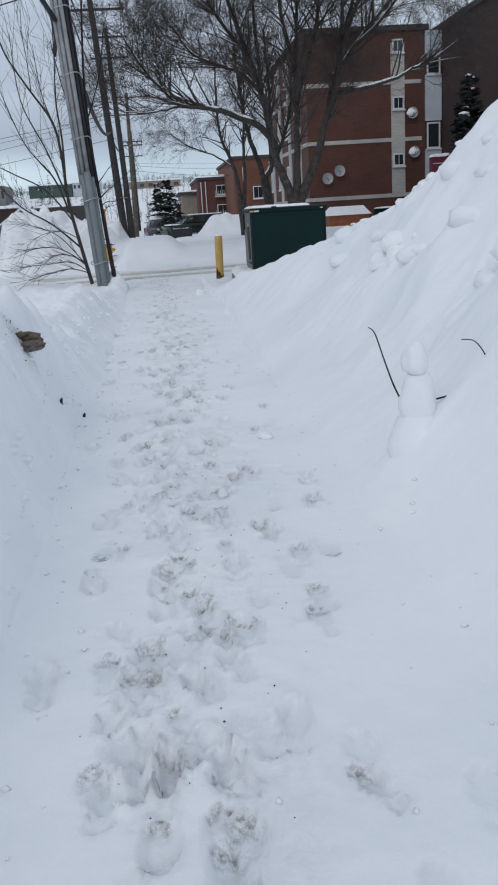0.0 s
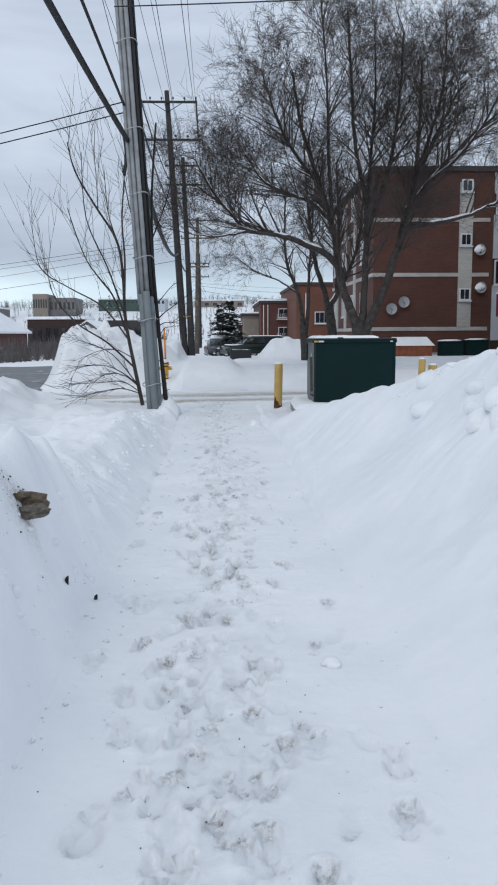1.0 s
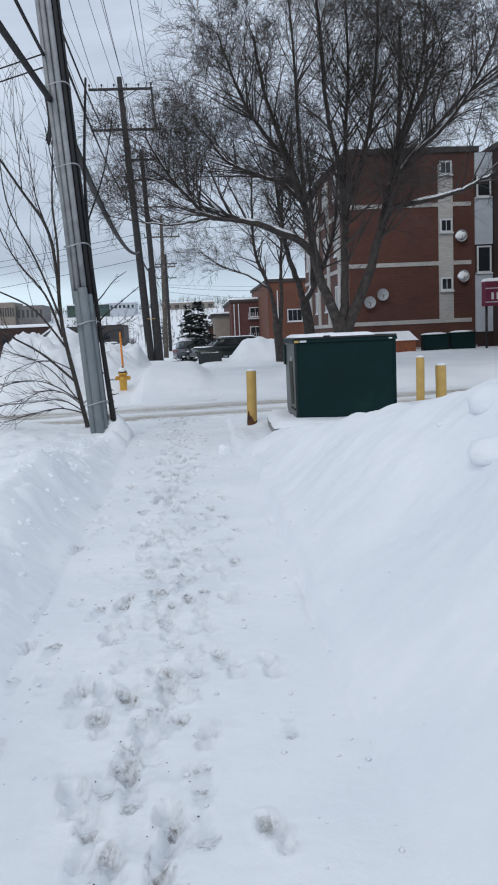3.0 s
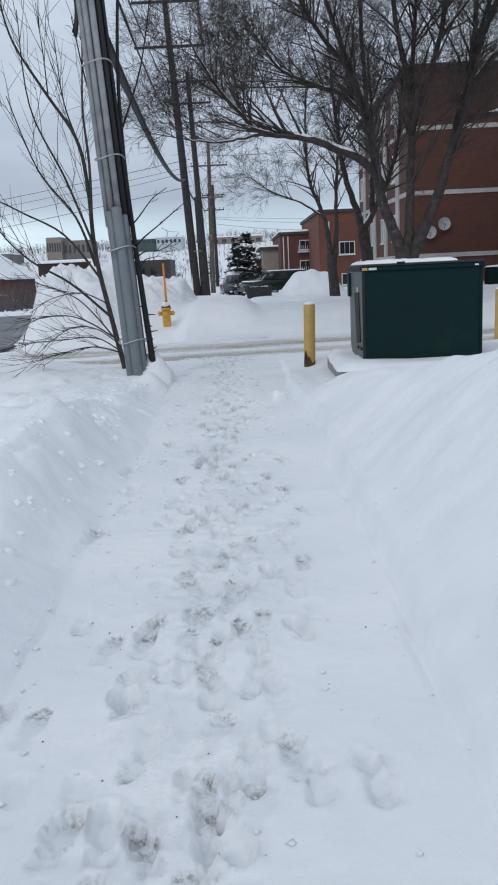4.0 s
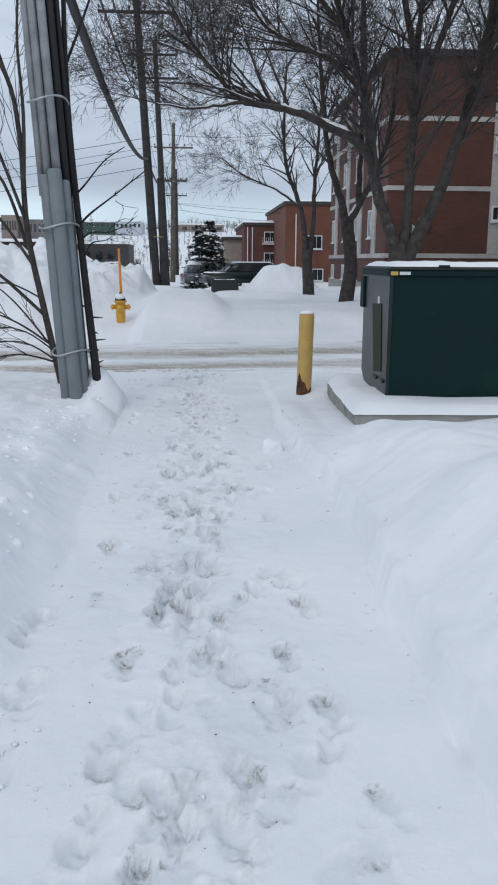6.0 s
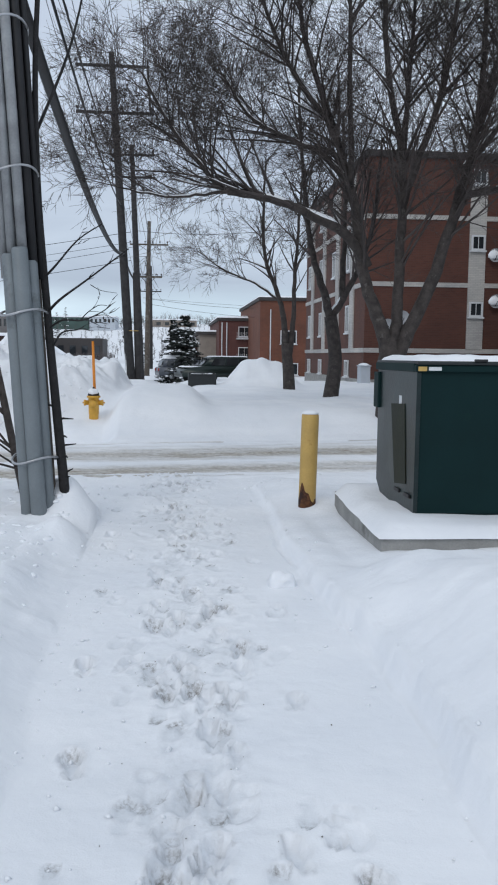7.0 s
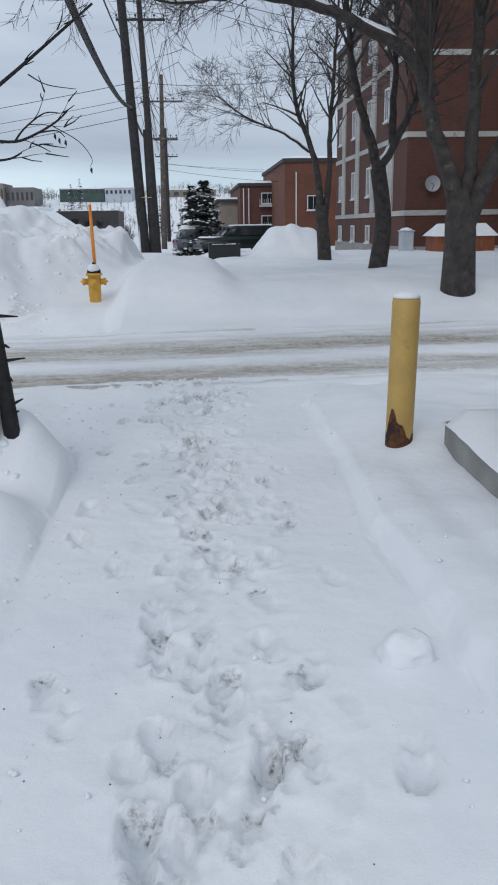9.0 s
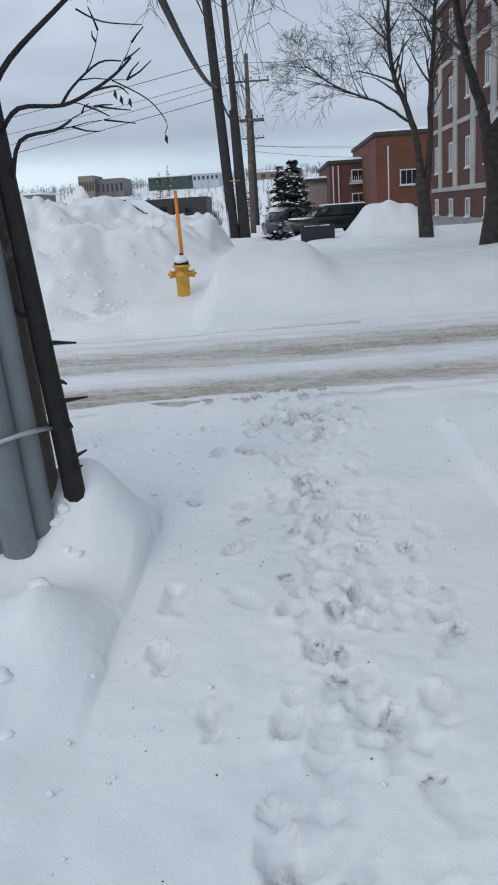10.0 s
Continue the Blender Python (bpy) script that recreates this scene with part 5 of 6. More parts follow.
# main red brick block: front wall at y = 46.5, side wall at x = 9
flats = thing("apartment_building", (0, 0, 0), "four-storey red brick apartment building with white bands", "building", "apartment buildings")
ROOF_Z = 10.15
part("wall", box(9.0, 15.5, 46.5, 62.0, -1.0, ROOF_Z), BRICK_RED, flats)
roof_edge(flats, 9.0, 15.6, 46.5, 62.0, ROOF_Z)
part("plinth", box(8.97, 15.6, 46.47, 62.03, -1.0, 0.55), CONCRETE, flats)
for z in (1.74, 4.64, 7.54):
    part("band", box(8.955, 15.3, 46.455, 46.5, z, z + 0.20), BRICK_WHITE, flats, "band of white brick")
    part("band", box(8.955, 9.0, 46.5, 62.0, z, z + 0.20), BRICK_WHITE, flats, "band of white brick")
part("pilaster", box(13.62, 14.36, 46.43, 46.5, 1.94, 9.6), BRICK_WHITE, flats, "tall strip of white brick")
for z in (3.38, 6.28, 9.1):
    wall_window(flats, 13.70, 14.28, z, z + 0.62, 46.43, 1)
for y in (48.6, 52.0, 55.6, 59.2):
    part("pilaster", box(8.93, 9.0, y, y + 0.75, 1.94, 9.9), BRICK_WHITE, flats, "tall strip of white brick")
    for z in (0.62, 2.7, 5.6, 8.5):
        wall_window(flats, y + 0.85, y + 1.55, z, z + (0.75 if z < 1 else 1.25), 9.0, 1, "x", -1)
for z0, z1 in ((1.2, 4.1), (5.6, 7.9), (9.0, 10.1)):
    part("panel", box(15.5, 16.4, 46.40, 46.5, z0, z1), PANEL_GREY, flats, "pale grey panel")
part("panel_wall", box(15.5, 16.45, 46.50, 47.0, -1.0, ROOF_Z), BRICK_DARK, flats)
wall_window(flats, 15.6, 16.3, 4.2, 5.5, 46.46, 0)
wall_window(flats, 15.6, 16.3, 7.95, 8.95, 46.46, 0)

wing = thing("apartment_building", (0, 0, 0), "dark brown brick wing of an apartment building", "building", "apartment buildings")
part("wall", box(16.45, 30.0, 22.0, 62.0, -1.0, ROOF_Z), BRICK_DARK, wing)
roof_edge(wing, 16.45, 30.0, 22.0, 62.0, ROOF_Z)


def far_block(name, label, x0, x1, y0, y1, z1, mat, windows, over=0.15, z0=-1.2):
    ob = thing(name, (0, 0, 0), label, "building", "apartment buildings")
    part("wall", box(x0, x1, y0, y1, z0, z1), mat, ob)
    roof_edge(ob, x0, x1, y0, y1, z1, over)
    for a0, a1, b0, b1, m in windows:
        wall_window(ob, a0, a1, b0, b1, y0, m)
    return ob


orange = far_block("apartment_building", "three-storey orange brick apartment building with white windows", 7.9, 14.5, 78.0, 96.0, 6.0, BRICK_ORANGE,
    [(9.6, 10.9, 2.55, 3.6, 2), (9.75, 11.05, 0.0, 0.95, 2)])
child("downpipe", rod((8.75, 77.93, -0.5), (8.75, 77.93, 5.3), 0.05, sides=8).mesh("downpipe", WHITE_TRIM), orange, "white downpipe")
maroon = far_block("apartment_building", "maroon brick building with small balconies", 5.15, 8.6, 88.0, 104.0, 4.75, BRICK_MAROON,
    [(7.0, 8.1, 3.3, 4.2, 1), (7.0, 8.1, 1.3, 2.3, 1), (7.0, 8.1, -0.6, 0.3, 1)])
for z in (1.05, 3.05):
    part("balcony", box(6.8, 8.3, 87.5, 88.0, z, z + 0.10), WHITE_TRIM, maroon)
    for k in range(9):
        part("balcony_bar", box(6.82 + k * 0.18, 6.85 + k * 0.18, 87.51, 87.54, z + 0.1, z + 0.65), WHITE_TRIM, maroon)
for x in (5.45, 5.9):
    child("downpipe", rod((x, 87.93, -0.5), (x, 87.93, 4.6), 0.05, sides=8).mesh("downpipe", WHITE_TRIM), maroon, "white downpipe")
far_block("house", "tan rendered house with a snowy roof and a small porch", 3.55, 5.3, 92.0, 104.0, 3.55, TAN, [(4.6, 5.15, 0.2, 1.4, 1)], 0.35)
far_block("house", "low brown house with a snow-covered roof", 1.7, 3.8, 98.0, 110.0, 2.6, BRICK_MAROON, [(1.6, 2.4, 0.4, 1.4, 1)], 0.4)


def dish(x, y, z, r, mat, label, snow=False):
    ob = thing("satellite_dish", (x, y, z), label, "satellite dish", "satellite dishes")
    bm = bmesh.new()
    rings = [[bm.verts.new((0.02 + k * r / 4 * math.cos(a), -0.16 - 0.10 * (k / 4) ** 2, k * r / 4 * math.sin(a))) for a in np.linspace(0, 2 * math.pi, 20, endpoint=False).tolist()] for k in range(1, 5)]
    mid = bm.verts.new((0.02, -0.16, 0))
    for k in range(20):
        bm.faces.new((mid, rings[0][(k + 1) % 20], rings[0][k]))
        for q in range(3):
            bm.faces.new((rings[q][k], rings[q][(k + 1) % 20], rings[q + 1][(k + 1) % 20], rings[q + 1][k]))
    reflector = part("reflector", bm, mat, ob, smooth=True)
    child("bracket", rod((0.02, 0.02, -0.05), (0.02, -0.17, 0.0), 0.025, sides=8).mesh("bracket", DARK_METAL), ob)
    child("feed_arm", rod((0.02, -0.18, -r * 0.8), (0.02, -0.45, -0.02), 0.014, sides=6).mesh("feed_arm", DARK_METAL), ob)
    if snow:
        part("snow", blob((0, -0.24, 0.02), (r * 0.9, 0.10, r * 0.75), 0.4, 7), SNOW, ob, "plastered snow", True)


DISH_GREY = material("dish_grey", (0.33, 0.34, 0.36), 0.5, vary=0.1)
dish(9.95, 46.46, 2.92, 0.30, DISH_GREY, "grey satellite dish on a brick wall")
dish(10.62, 46.46, 3.28, 0.30, DISH_GREY, "grey satellite dish on a brick wall")
dish(14.70, 46.46, 6.05, 0.30, DISH_GREY, "satellite dish caked with snow on a brick wall", True)
dish(14.80, 46.46, 4.05, 0.30, DISH_GREY, "satellite dish caked with snow on a brick wall", True)

# address board over the entrance: its number is kept as plain bars
sign = thing("sign", (14.75, 43.0, 2.42), "maroon address board with white bars, topped with snow", "sign")
part("board", box(0, 1.5, 0, 0.5, 0.0, 1.15, 0.02), MAROON_SIGN, sign)
for k in range(4):
    part("bar", box(0.30 + k * 0.25, 0.42 + k * 0.25, -0.004, 0.002, 0.30, 0.62), WHITE_TRIM, sign, "white bar")
part("stripe", box(0.02, 1.48, -0.004, 0.002, 0.80, 0.84), WHITE_TRIM, sign, "white stripe")
part("stripe", box(0.02, 1.48, -0.004, 0.002, 0.16, 0.20), WHITE_TRIM, sign, "white stripe")
child("snow", slab_snow(-0.02, 1.52, -0.02, 0.52, 1.15, 1.28, 2.0), sign, "snow on the board's top")
for x in (0.15, 1.35):
    child("post", rod((x, 0.25, -2.6), (x, 0.25, 0.02), 0.06, sides=10).mesh("post", DARK_METAL), sign)

shed = thing("storage_shed", (9.35, 43.2, 0.0), "low orange-brown storage shed with a snowy roof", "shed")
part("wall", box(0, 2.1, 0, 1.5, -0.3, 1.0, 0.01), SHED_ORANGE, shed)
for k in range(11):
    part("board", box(0.01 + k * 0.19, 0.185 + k * 0.19, -0.016, 0.0, -0.25, 0.98), SHED_ORANGE, shed)
bm = bmesh.new()
v = [bm.verts.new(c) for c in ((-0.1, -0.15, 0.98), (2.2, -0.15, 0.98), (2.2, 1.65, 0.98), (-0.1, 1.65, 0.98), (0.15, 0.6, 1.42), (1.95, 0.6, 1.42))]
for q in ((0, 1, 5, 4), (1, 2, 5), (2, 3, 4, 5), (3, 0, 4), (3, 2, 1, 0)):
    bm.faces.new([v[i] for i in q])
part("roof_snow", bm, SNOW, shed, "snow covering the roof")


def wheelie_bin(x, y, w, h, mat, label, snow=True):
    z = height_at(x, y) - 0.05
    ob = thing("waste_bin", (x, y, z), label, "bin", "bins by the building")
    part("body", box(-w / 2, w / 2, -0.3, 0.3, 0, h, 0.03), mat, ob)
    part("lid", box(-w / 2 - 0.03, w / 2 + 0.03, -0.34, 0.33, h, h + 0.05, 0.015), mat, ob)
    if snow:
        part("snow_cap", blob((0, 0, h + 0.06), (w * 0.52, 0.34, 0.08), 0.25, x), SNOW, ob, "cap of snow", True)


wheelie_bin(12.6, 44.0, 1.2, 0.75, GREEN_STEEL, "low green waste bin with snow on its lid")
wheelie_bin(14.0, 44.2, 1.2, 0.8, GREEN_STEEL, "low green waste bin with snow on its lid")
wheelie_bin(8.5, 44.3, 0.42, 0.75, PANEL_GREY, "small grey waste bin with snow on its lid")

# the black grit box on the lawn
grit_box = thing("grit_box", (1.12, 40.1, 0.26), "black open-topped box standing in the snow", "box")
part("front", box(0, 1.0, 0, 0.03, 0, 0.62, 0.008), BLACK_PLASTIC, grit_box)
part("back", box(0, 1.0, 0.6, 0.63, 0, 0.66, 0.008), BLACK_PLASTIC, grit_box)
for x in (0, 0.97):
    part("side", box(x, x + 0.03, 0.03, 0.6, 0, 0.64, 0.006), BLACK_PLASTIC, grit_box)
child("snow", slab_snow(0.03, 0.97, 0.03, 0.6, 0.5, 0.61, 3.0), grit_box, "snow filling the box")


# ---- cars ----
def car(at, turn, paint, label, snow=0.0, length=4.5, width=1.8, height=1.5):
    ob = thing("car", at, label, "car", "parked cars", turn=turn)
    k = length / 4.5
    low = [(-2.22, 0.35), (-2.25, 0.62), (-2.18, 0.92), (-1.2, 0.98), (0.8, 1.0), (1.7, 0.90), (2.18, 0.72), (2.25, 0.45), (2.2, 0.32)]
    cab = [(-2.05, 0.94), (-1.85, height - 0.08), (-1.5, height), (0.1, height), (0.45, height - 0.06), (1.05, 0.97)]

    def shell(profile, half, inset):
        bm = bmesh.new()
        rows = []
        for y, f in ((-half, 0.0), (-half * 0.9, 1.0), (half * 0.9, 1.0), (half, 0.0)):
            rows.append([bm.verts.new((x * k, y * (1 - inset * max(0, z - 0.95)), z - (0.05 * (1 - f) if z > 0.5 else 0))) for x, z in profile])
        n = len(profile)
        for a, b in zip(rows, rows[1:]):
            for i in range(n):
                bm.faces.new((a[i], a[(i + 1) % n], b[(i + 1) % n], b[i]))
        bm.faces.new(rows[0][::-1])
        bm.faces.new(rows[-1])
        bmesh.ops.recalc_face_normals(bm, faces=bm.faces)
        bmesh.ops.bevel(bm, geom=list(bm.edges), offset=0.03, segments=2, affect="EDGES")
        return bm

    part("body", shell(low, width / 2, 0.0), paint, ob, smooth=True)
    cabin = part("cabin", shell(cab, width / 2 * 0.93, 0.22), paint, ob, smooth=True)
    for sy in (-1, 1):
        for x0, x1 in ((-1.75, -1.25), (-1.18, -0.42), (-0.35, 0.55)):
            h = height - 0.13
            y0, y1 = width / 2 * 0.93 + 0.006, width / 2 * 0.93 * (1 - 0.22 * (h - 0.95)) + 0.006
            q = [(x0 * k, sy * y0, 1.02), (x1 * k, sy * y0, 1.02), ((x1 - (0.28 if x1 > 0.5 else 0.0)) * k, sy * y1, h), ((x0 + (0.1 if x0 < -1.7 else 0.0)) * k, sy * y1, h)]
            q2 = [(a, b + sy * 0.012, c) for a, b, c in q]
            child("side_window", mesh_from("side_window", q + q2, [(0, 1, 2, 3), (4, 5, 6, 7), (0, 1, 5, 4), (1, 2, 6, 5), (2, 3, 7, 6), (3, 0, 4, 7)], GLASS), cabin)
    for x0, z0, x1, z1 in ((1.02, 1.02, 0.50, height - 0.10), (-2.05, 1.02, -1.90, height - 0.14)):
        hw = width / 2 * 0.74
        s = 0.03 if x0 > 0 else -0.03
        q = [(x0 * k + s, -hw, z0), (x0 * k + s, hw, z0), (x1 * k + s, hw * 0.92, z1), (x1 * k + s, -hw * 0.92, z1)]
        q2 = [(a + s * 0.4, b, c) for a, b, c in q]
        child("windscreen" if x0 > 0 else "rear_window", mesh_from("windscreen", q + q2, [(0, 1, 2, 3), (4, 5, 6, 7), (0, 1, 5, 4), (1, 2, 6, 5), (2, 3, 7, 6), (3, 0, 4, 7)], GLASS), cabin)
    for sx in (-1.38, 1.38):
        for sy in (-1, 1):
            y = sy * (width / 2 - 0.10)
            ty = child("wheel", Soup().tube([(sx * k, y - 0.1, 0.32), (sx * k, y - 0.08, 0.32), (sx * k, y + 0.08, 0.32), (sx * k, y + 0.1, 0.32)], [0.27, 0.32, 0.32, 0.27], 20).mesh("wheel", TYRE), ob)
            child("rim", rod((sx * k, y + sy * 0.08, 0.32), (sx * k, y + sy * 0.112, 0.32), 0.19, sides=14).mesh("rim", STEEL), ty)
    for sy in (-0.62, 0.62):
        part("tail_lamp", box(-2.27 * k, -2.16 * k, sy - 0.14, sy + 0.14, 0.66, 0.86, 0.02), LENS_RED, ob, "red tail lamp")
        part("headlight", box(2.08 * k, 2.24 * k, sy - 0.16, sy + 0.16, 0.56, 0.70, 0.02), GLASS, ob)
    if snow:
        child("roof_snow", slab_snow(-1.8 * k, 0.3 * k, -width * 0.38, width * 0.38, height - 0.01, height + snow, 6.0), ob, "snow on the roof")
        child("bonnet_snow", slab_snow(1.0 * k, 2.0 * k, -width * 0.42, width * 0.42, 0.92, 0.95 + snow * 0.8, 7.0), ob, "snow on the bonnet")
    return ob


def parked(x, y, turn, paint, label, snow, **size):
    car((x, y, height_at(x, y) - 0.05), turn, paint, label, snow, **size)


parked(3.2, 60.0, 196, CAR_GREEN, "dark green estate car parked in the snow", 0.03, length=4.6, height=1.55)
parked(1.9, 66.5, 10, CAR_GREY, "parked car buried under snow", 0.22)
parked(-21.0, 84.0, 8, CAR_GREY, "grey car parked by a house", 0.04)
parked(-27.0, 84.0, 4, CAR_RED, "dark red car parked by a house", 0.05)
for k, (x, y, t, p, s) in enumerate(((-10.5, 112, 80, CAR_GREY, 0.1), (-13.0, 113, 82, CAR_RED, 0.12), (-15.6, 112, 78, CAR_GREY, 0.15), (-18.5, 114, 84, CAR_GREEN, 0.1), (-8.0, 100, 95, CAR_GREY, 0.1), (-12.0, 92, 70, CAR_GREEN, 0.08))):
    parked(x, y, t, p, "parked car with snow on its roof in a far lot", s)


# ---- houses and town across the street and on the hill ----
def gabled_house(x0, x1, y0, y1, eave, ridge, mat, label, z0):
    ob = thing("house", (0, 0, 0), label, "house", "houses across the street")
    part("wall", box(x0, x1, y0, y1, z0 - 0.6, eave), mat, ob)
    m, o = (x0 + x1) / 2, 0.5
    bm = bmesh.new()
    ys = (y0 - o, y1 + o)
    v = [bm.verts.new(c) for y in ys for c in ((x0 - o, y, eave - 0.1), (m, y, ridge), (x1 + o, y, eave - 0.1), (x1 + o, y, eave + 0.12), (m, y, ridge + 0.25), (x0 - o, y, eave + 0.12))]
    for k in range(6):
        bm.faces.new((v[k], v[(k + 1) % 6], v[6 + (k + 1) % 6], v[6 + k]))
    bm.faces.new(v[:6][::-1])
    bm.faces.new(v[6:])
    bmesh.ops.recalc_face_normals(bm, faces=bm.faces)
    part("roof", bm, SNOW, ob, "roof under thick snow")
    gable = bmesh.new()
    a = [gable.verts.new(c) for c in ((x0, y0, eave - 0.1), (x1, y0, eave - 0.1), (m, y0, ridge - 0.02))]
    b = [gable.verts.new(c) for c in ((x0, y0 + 0.2, eave - 0.1), (x1, y0 + 0.2, eave - 0.1), (m, y0 + 0.2, ridge - 0.02))]
    gable.faces.new(a)
    gable.faces.new(b[::-1])
    for k in range(3):
        gable.faces.new((a[k], b[k], b[(k + 1) % 3], a[(k + 1) % 3]))
    bmesh.ops.recalc_face_normals(gable, faces=gable.faces)
    part("gable", gable, mat, ob)
    w = x1 - x0
    for f in (0.25, 0.7):
        wall_window(ob, x0 + w * f - 0.6, x0 + w * f + 0.6, z0 + 1.0, z0 + 2.2, y0, 1)
    return ob


gabled_house(-30.5, -22.5, 90.0, 104.0, 1.9, 4.6, BRICK_MAROON, "maroon brick house with a snow-covered gable roof", -1.6)
gabled_house(-42.0, -34.0, 88.0, 100.0, 1.6, 4.2, GREY_WALL, "grey house with a snow-covered gable roof", -1.6)
gabled_house(-21.5, -15.5, 126.0, 140.0, 1.4, 3.6, GREY_WALL, "grey house with a snow-covered gable roof", -1.6)


def hall(x0, x1, y0, y1, z0, z1, mat, label, bays=0, snow=True):
    ob = thing("hall", (0, 0, 0), label, "building", "buildings on the hill")
    part("wall", box(x0, x1, y0, y1, z0 - 6, z1), mat, ob)
    if snow:
        part("roof_snow", box(x0 - 0.3, x1 + 0.3, y0 - 0.3, y1 + 0.3, z1, z1 + 0.5, 0.15), SNOW, ob, "snow-covered flat roof")
    for k in range(bays):
        w = (x1 - x0) / bays
        part("window", box(x0 + (k + 0.25) * w, x0 + (k + 0.75) * w, y0 - 0.15, y0, z0 + (z1 - z0) * 0.35, z0 + (z1 - z0) * 0.75), GLASS, ob)
    return ob


hall(-32.2, -22.5, 148, 160, -1.5, 4.3, BRICK_DARK, "long low dark red hall with a snowy roof", 7)
hall(-22.2, -11.4, 165, 178, -1.0, 4.4, ROOF_DARK, "long dark grey-brown hall", 5, False)
hall(-63.9, -58.8, 300, 316, 8.5, 16.0, TAN, "tan concrete apartment block on the hill", 6, False)
hall(-58.7, -49.5, 303, 320, 8.5, 14.8, GREY_WALL, "pale grey block on the hill", 6, False)
HALL_GREEN = material("green_cladding", (0.045, 0.085, 0.075), 0.6, vary=0.2, scale=0.2)
hall(-45.0, -29.0, 330, 350, 13.2, 15.2, HALL_GREEN, "long dark green hall on the hill", 9)
hall(-28.6, -19.0, 328, 350, 12.4, 15.4, PANEL_GREY, "pale grey hall on the hill", 6)
hall(-90.0, -72.0, 280, 300, 6.0, 10.5, GREY_WALL, "grey block on the hill", 6)
hall(-8.0, 12.0, 340, 360, 12.0, 15.0, TAN, "low tan block on the hill", 6)

# woods on the hill and scrub by the lots
woods, rng = Soup(), random.Random(60)
for _ in range(1700):
    x, y = rng.uniform(-120, 60), rng.uniform(150, 425)
    if rng.random() < 0.4:
        y = rng.uniform(345, 430)
    if -33 < x < -10 and y < 182:
        continue
    z = height_at(x, y)
    h = rng.uniform(1.5, 5.0) * rng.uniform(0.6, 1.0)
    woods.tube([(x, y, z - 0.3), (x + rng.uniform(-0.3, 0.3), y, z + h * 0.6), (x + rng.uniform(-0.5, 0.5), y, z + h)], [0.055, 0.04, 0.015], 3, False)
    for _ in range(9):
        f = rng.uniform(0.2, 0.95)
        a = rng.uniform(0, 6.28)
        woods.tube([(x, y, z + h * f), (x + math.cos(a) * h * 0.25, y + math.sin(a) * h * 0.2, z + h * (f + 0.22))], [0.035, 0.012], 3, False)
tagged(new("far_woods", woods.mesh("far_woods", FAR_WOOD)), "bare woods scattered over the snowy hill", "trees", kind="stuff")
for k, (x, y, h) in enumerate(((-36.5, 296, 8.5), (-33.8, 298, 10.0), (-31.0, 230, 5.0), (-4.5, 180, 5.5), (-3.0, 150, 5.0))):
    conifer((x, y, height_at(x, y) - 0.2), h, h * 0.42, 70 + k, "distant dark spruce on the hill", 9, 8)
scrub, rng = Soup(), random.Random(61)
for _ in range(900):
    x, y = rng.uniform(-24, -6), rng.uniform(104, 124)
    if rng.random() < 0.35:
        x, y = rng.uniform(-22, -9), rng.uniform(62, 84)
    z = height_at(x, y)
    for _ in range(5):
        scrub.tube([(x, y, z - 0.1), (x + rng.uniform(-0.5, 0.5), y + rng.uniform(-0.3, 0.3), z + rng.uniform(0.6, 2.0))], [0.022, 0.010], 3, False)
tagged(new("scrub", scrub.mesh("scrub", FAR_WOOD)), "thin bare scrub standing in the snow", "shrubs", kind="stuff")

# ---- snow clods, debris and small litter ----
CLODS = [(1.14, 15.9, 0.085, 0.075), (1.02, 5.2, 0.05, 0.03)]
for k, (x, y, r, h) in enumerate(CLODS):
    bm = blob((0, 0, 0), (r, r * 0.85, h), 0.5, k + 3, 3)
    me = bpy.data.meshes.new("snow_clod")
    bm.to_mesh(me)
    bm.free()
    me.materials.append(SNOW)
    me.polygons.foreach_set("use_smooth", [True] * len(me.polygons))
    ob = new("snow_clod", me)
    ob.location = (x, y, height_at(x, y) + h * 0.45)
    tagged(ob, "loose white clod of snow lying on the walk", "snow clod", "snow clods")

crumbs, rng = Soup(), random.Random(62)


def crumb_at(soup, x, y, r, z=None):
    z = height_at(x, y) if z is None else z
    pts = [Vector((rng.uniform(-1, 1), rng.uniform(-1, 1), rng.uniform(-0.6, 1))).normalized() * r * rng.uniform(0.6, 1.1) for _ in range(6)]
    base = [Vector((r, 0, 0)), Vector((0, r, 0)), Vector((-r, 0, 0)), Vector((0, -r, 0)), Vector((0, 0, r)), Vector((0, 0, -r * 0.5))]
    v = [Vector((x, y, z + r * 0.25)) + b * rng.uniform(0.55, 1.15) + p * 0.25 for b, p in zip(base, pts)]
    soup.add(v, [(0, 1, 4), (1, 2, 4), (2, 3, 4), (3, 0, 4), (1, 0, 5), (2, 1, 5), (3, 2, 5), (0, 3, 5)])


for _ in range(800):
    y = rng.uniform(1.5, 21)
    side = rng.random()
    x = float(left_edge(np.array(y))) + abs(rng.gauss(0, 0.22)) - 0.05 if side < 0.5 else (float(right_edge(np.array(y))) + rng.gauss(-0.05, 0.2) if side < 0.75 else rng.gauss(0.45, 0.35))
    crumb_at(crumbs, x, y, rng.choice((0.005, 0.006, 0.008, 0.010, 0.016)))
tagged(new("snow_crumbs", crumbs.mesh("snow_crumbs", SNOW)), "small crumbs of snow broken from the banks", "snow crumbs", kind="stuff")
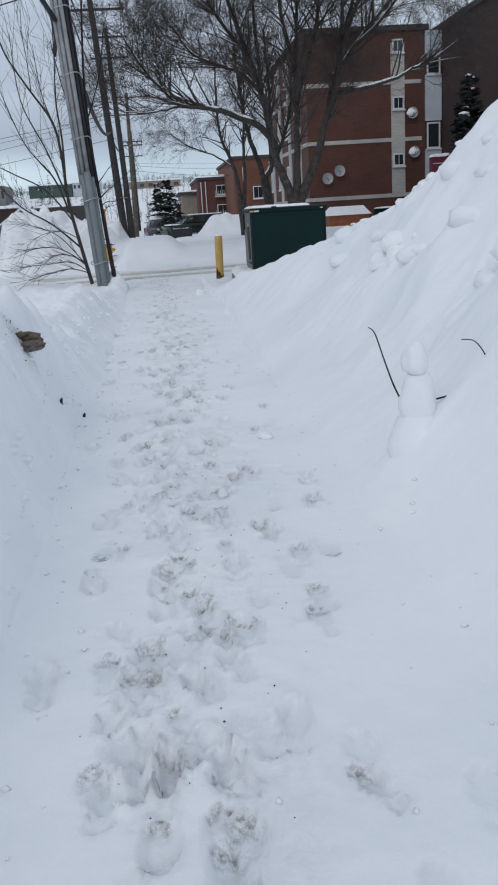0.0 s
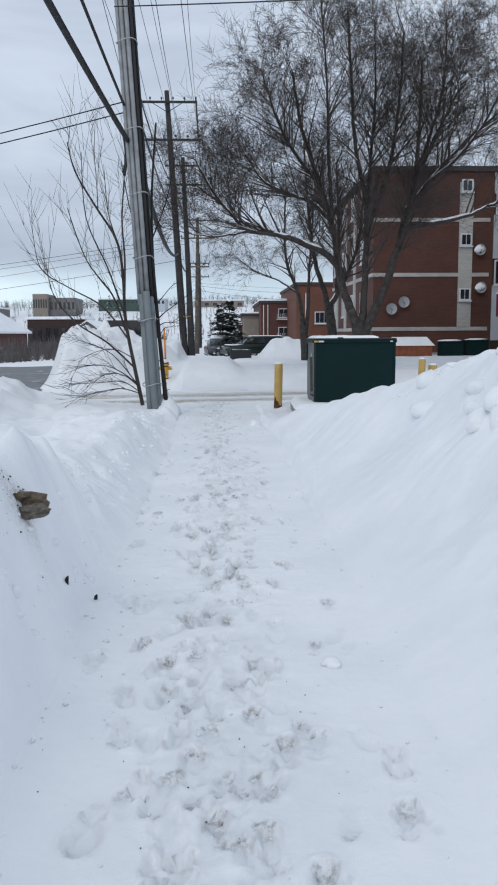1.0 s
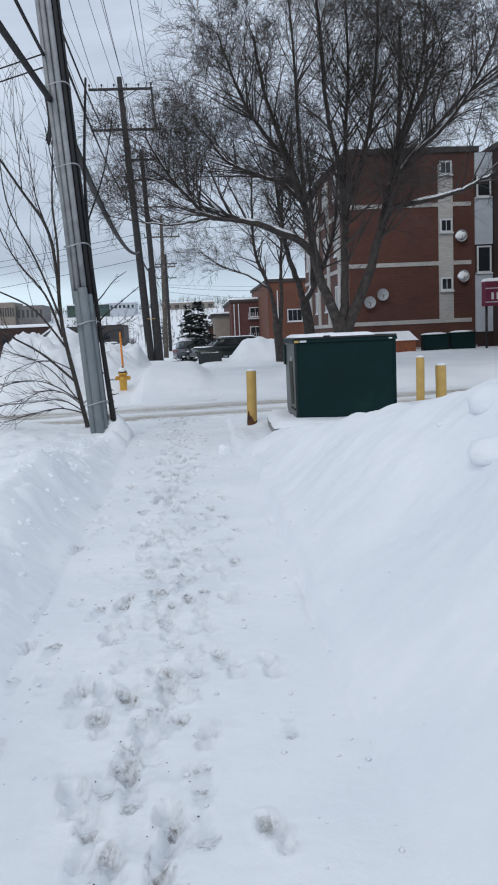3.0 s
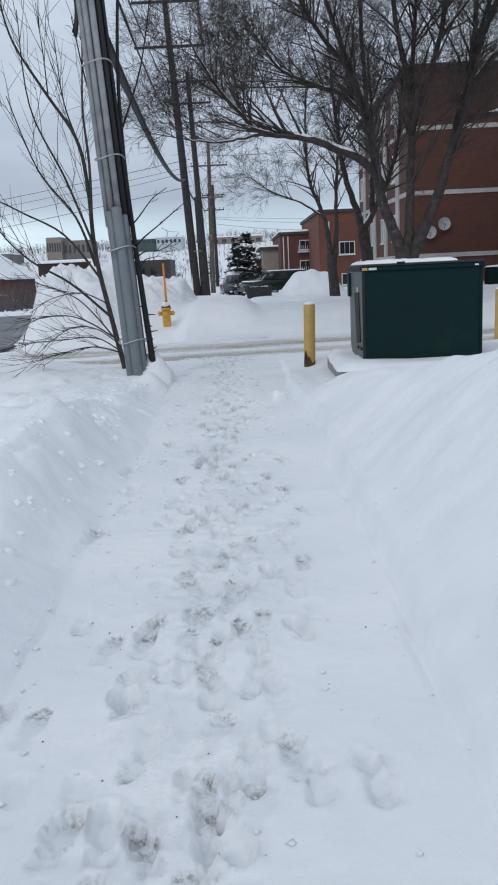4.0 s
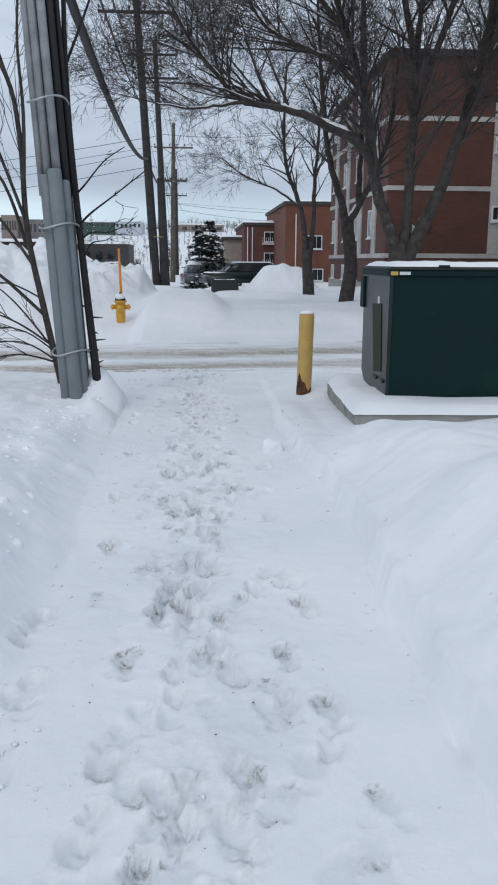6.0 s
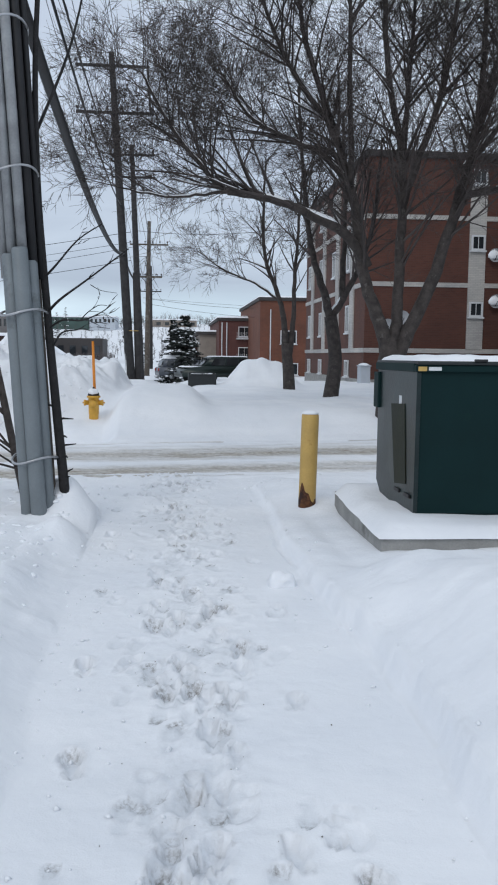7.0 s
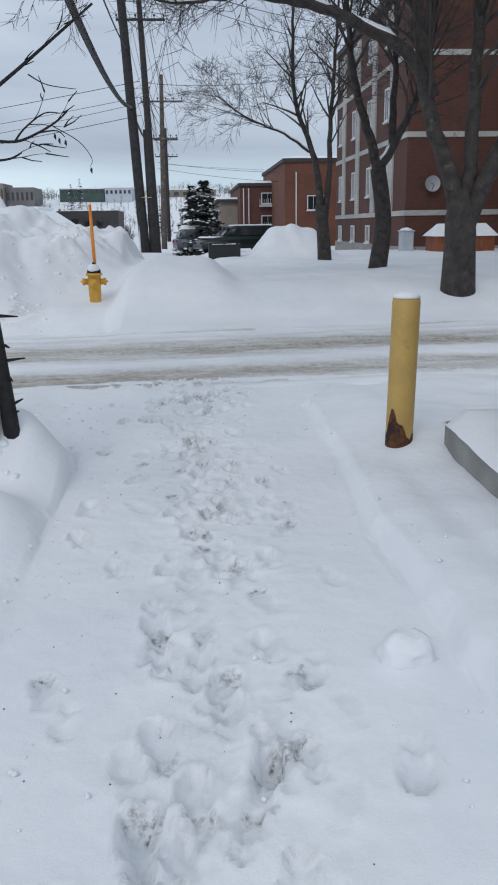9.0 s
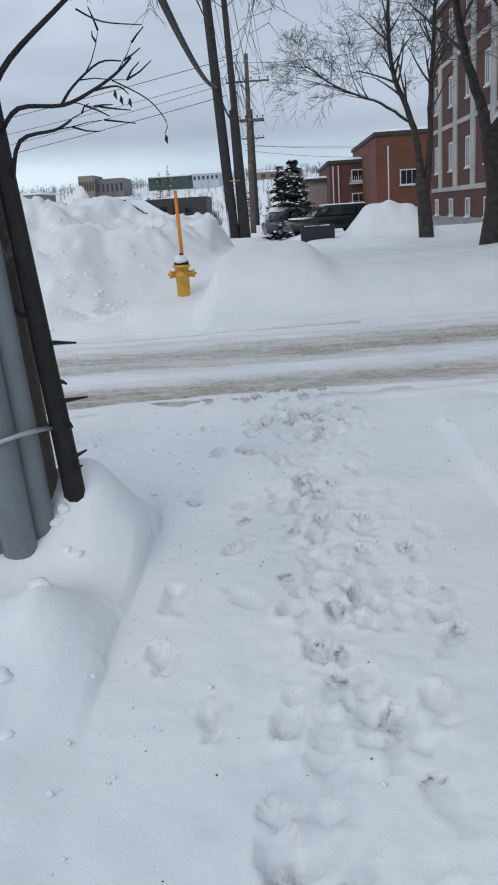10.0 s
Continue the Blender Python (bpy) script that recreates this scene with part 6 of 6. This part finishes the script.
# lumps of ploughed snow lying on the banks and the mound
chunks = Soup()
ico = bmesh.new()
bmesh.ops.create_icosphere(ico, subdivisions=2, radius=1.0)
ico.verts.ensure_lookup_table()
ICO_V, ICO_F = [v.co.copy() for v in ico.verts], [tuple(v.index for v in f.verts) for f in ico.faces]
ico.free()


def chunk_at(x, y, r):
    z = height_at(x, y)
    off = Vector((x * 3.7, y * 2.9, r * 40))
    sx, sy, sz = r * rng.uniform(0.8, 1.3), r * rng.uniform(0.9, 1.6), r * rng.uniform(0.65, 1.0)
    turn = Matrix.Rotation(rng.uniform(0, 3.1), 3, "Z")
    chunks.add([Vector((x, y, z - sz * 0.32)) + turn @ Vector((v.x * sx, v.y * sy, v.z * sz)) * (1 + 0.55 * noise.noise(v * 1.1 + off)) for v in ICO_V], ICO_F)


for _ in range(420):
    y = rng.uniform(2.5, 20.0)
    out = abs(rng.gauss(0.0, 0.45)) + (0.2 if y > 8 else 0.05)
    chunk_at(float(left_edge(np.array(y))) - out, y, rng.choice((0.010, 0.012, 0.016, 0.022, 0.032)))
for _ in range(120):
    y = rng.uniform(4.5, 10.0)
    chunk_at(float(right_edge(np.array(y))) + rng.uniform(0.9, 3.6), y, rng.choice((0.02, 0.03, 0.05, 0.08, 0.12)))
for _ in range(110):
    chunk_at(rng.uniform(-4.8, -1.6), rng.uniform(26.8, 31.0), rng.choice((0.015, 0.02, 0.03, 0.045)))
tagged(new("snow_chunks", chunks.mesh("snow_chunks", SNOW)), "rounded lumps of ploughed snow on the banks", "snow lumps", kind="stuff")
dirt = Soup()
for _ in range(240):
    y = rng.uniform(1.5, 22)
    crumb_at(dirt, rng.gauss(0.45, 0.28), y, rng.choice((0.003, 0.004, 0.005)))
for _ in range(45):
    crumb_at(dirt, rng.gauss(-0.68, 0.10), rng.gauss(5.9, 0.12), rng.choice((0.004, 0.006, 0.010)))
for _ in range(200):
    x = rng.uniform(-1.5, 5)
    crumb_at(dirt, x, rng.uniform(21.6, 25.2), rng.choice((0.005, 0.008, 0.012)))
tagged(new("grit", dirt.mesh("grit", DARK_CRUMB)), "dark specks of sand and dirt on the snow", "grit", kind="stuff")

# a lump of frozen dirt in the left bank, and a dark lump painting the shaded hollow under it
z = height_at(-0.66, 5.88)
clump = thing("dirt_clump", (-0.66, 5.88, z - 0.045), "brown clump of frozen dirt stuck in the snow bank", "dirt clump")
part("lump", blob((-0.10, 0.06, 0.0), (0.17, 0.11, 0.07), 0.9, 9, 3), EARTH, clump)
part("lump", blob((0.10, -0.03, -0.03), (0.085, 0.06, 0.04), 0.5, 12, 3), DARK_CRUMB, clump, "dark lump in place of a shaded hollow")
for x, y, r in ((-0.45, 6.12, 0.014), (-0.31, 6.3, 0.014)):
    z = height_at(x, y)
    t = thing("twig_stub", (x, y, z), "dark broken twig end poking from the snow bank", "twig", "broken twigs")
    child("stub", Soup().tube([(0, 0.02, -0.03), (0.012, -0.01, 0.02), (0.02, -0.02, 0.035)], [r, r * 0.8, r * 0.3], 7).mesh("stub", BRANCH_BLACK), t)

# a small figure patted out of snow in the mound, with two bare twigs for arms
def snow_figure(x, y, z):
    bm = bmesh.new()
    for cx, cz, rx, ry, rz, seed in ((0.0, 0.03, 0.145, 0.15, 0.19, 2), (0.012, 0.25, 0.104, 0.10, 0.15, 5), (0.0, 0.465, 0.070, 0.068, 0.092, 7)):
        made = bmesh.ops.create_icosphere(bm, subdivisions=3, radius=1.0)
        for v in made["verts"]:
            k = 1 + 0.22 * noise.noise(v.co * 1.2 + Vector((seed, 0, 0))) + 0.08 * noise.noise(v.co * 3.5 + Vector((0, seed, 0)))
            v.co = Vector((v.co.x * rx, v.co.y * ry, v.co.z * rz)) * k + Vector((cx, 0, cz))
    me = bpy.data.meshes.new("snow_figure")
    bm.to_mesh(me)
    bm.free()
    me.materials.append(SNOW)
    me.polygons.foreach_set("use_smooth", [True] * len(me.polygons))
    ob = new("snow_figure", me)
    ob.location = (x, y, z)
    tagged(ob, "small white figure patted out of snow in a mound", "snow figure")


def twig_arm(points, r, label):
    ob = new("twig", Soup().tube(refined(points, 6), [r * (1 - 0.5 * k / ((len(points) - 1) * 6)) for k in range((len(points) - 1) * 6 + 1)], 6).mesh("twig", BRANCH_BLACK))
    tagged(ob, label, "twig", "twigs in the snow figure")


snow_figure(1.69, 4.0, 0.205)
twig_arm([(1.60, 4.0, 0.48), (1.565, 4.0, 0.56), (1.52, 4.0, 0.69), (1.475, 4.0, 0.825), (1.44, 4.0, 0.862)], 0.0055, "thin dark bent twig standing in a snow figure")
twig_arm([(1.76, 4.0, 0.44), (1.84, 4.0, 0.455), (1.95, 4.0, 0.475), (2.05, 4.0, 0.515), (2.085, 4.0, 0.63), (2.02, 4.0, 0.74), (1.94, 4.0, 0.76)], 0.0055, "thin dark curled twig standing in a snow figure")
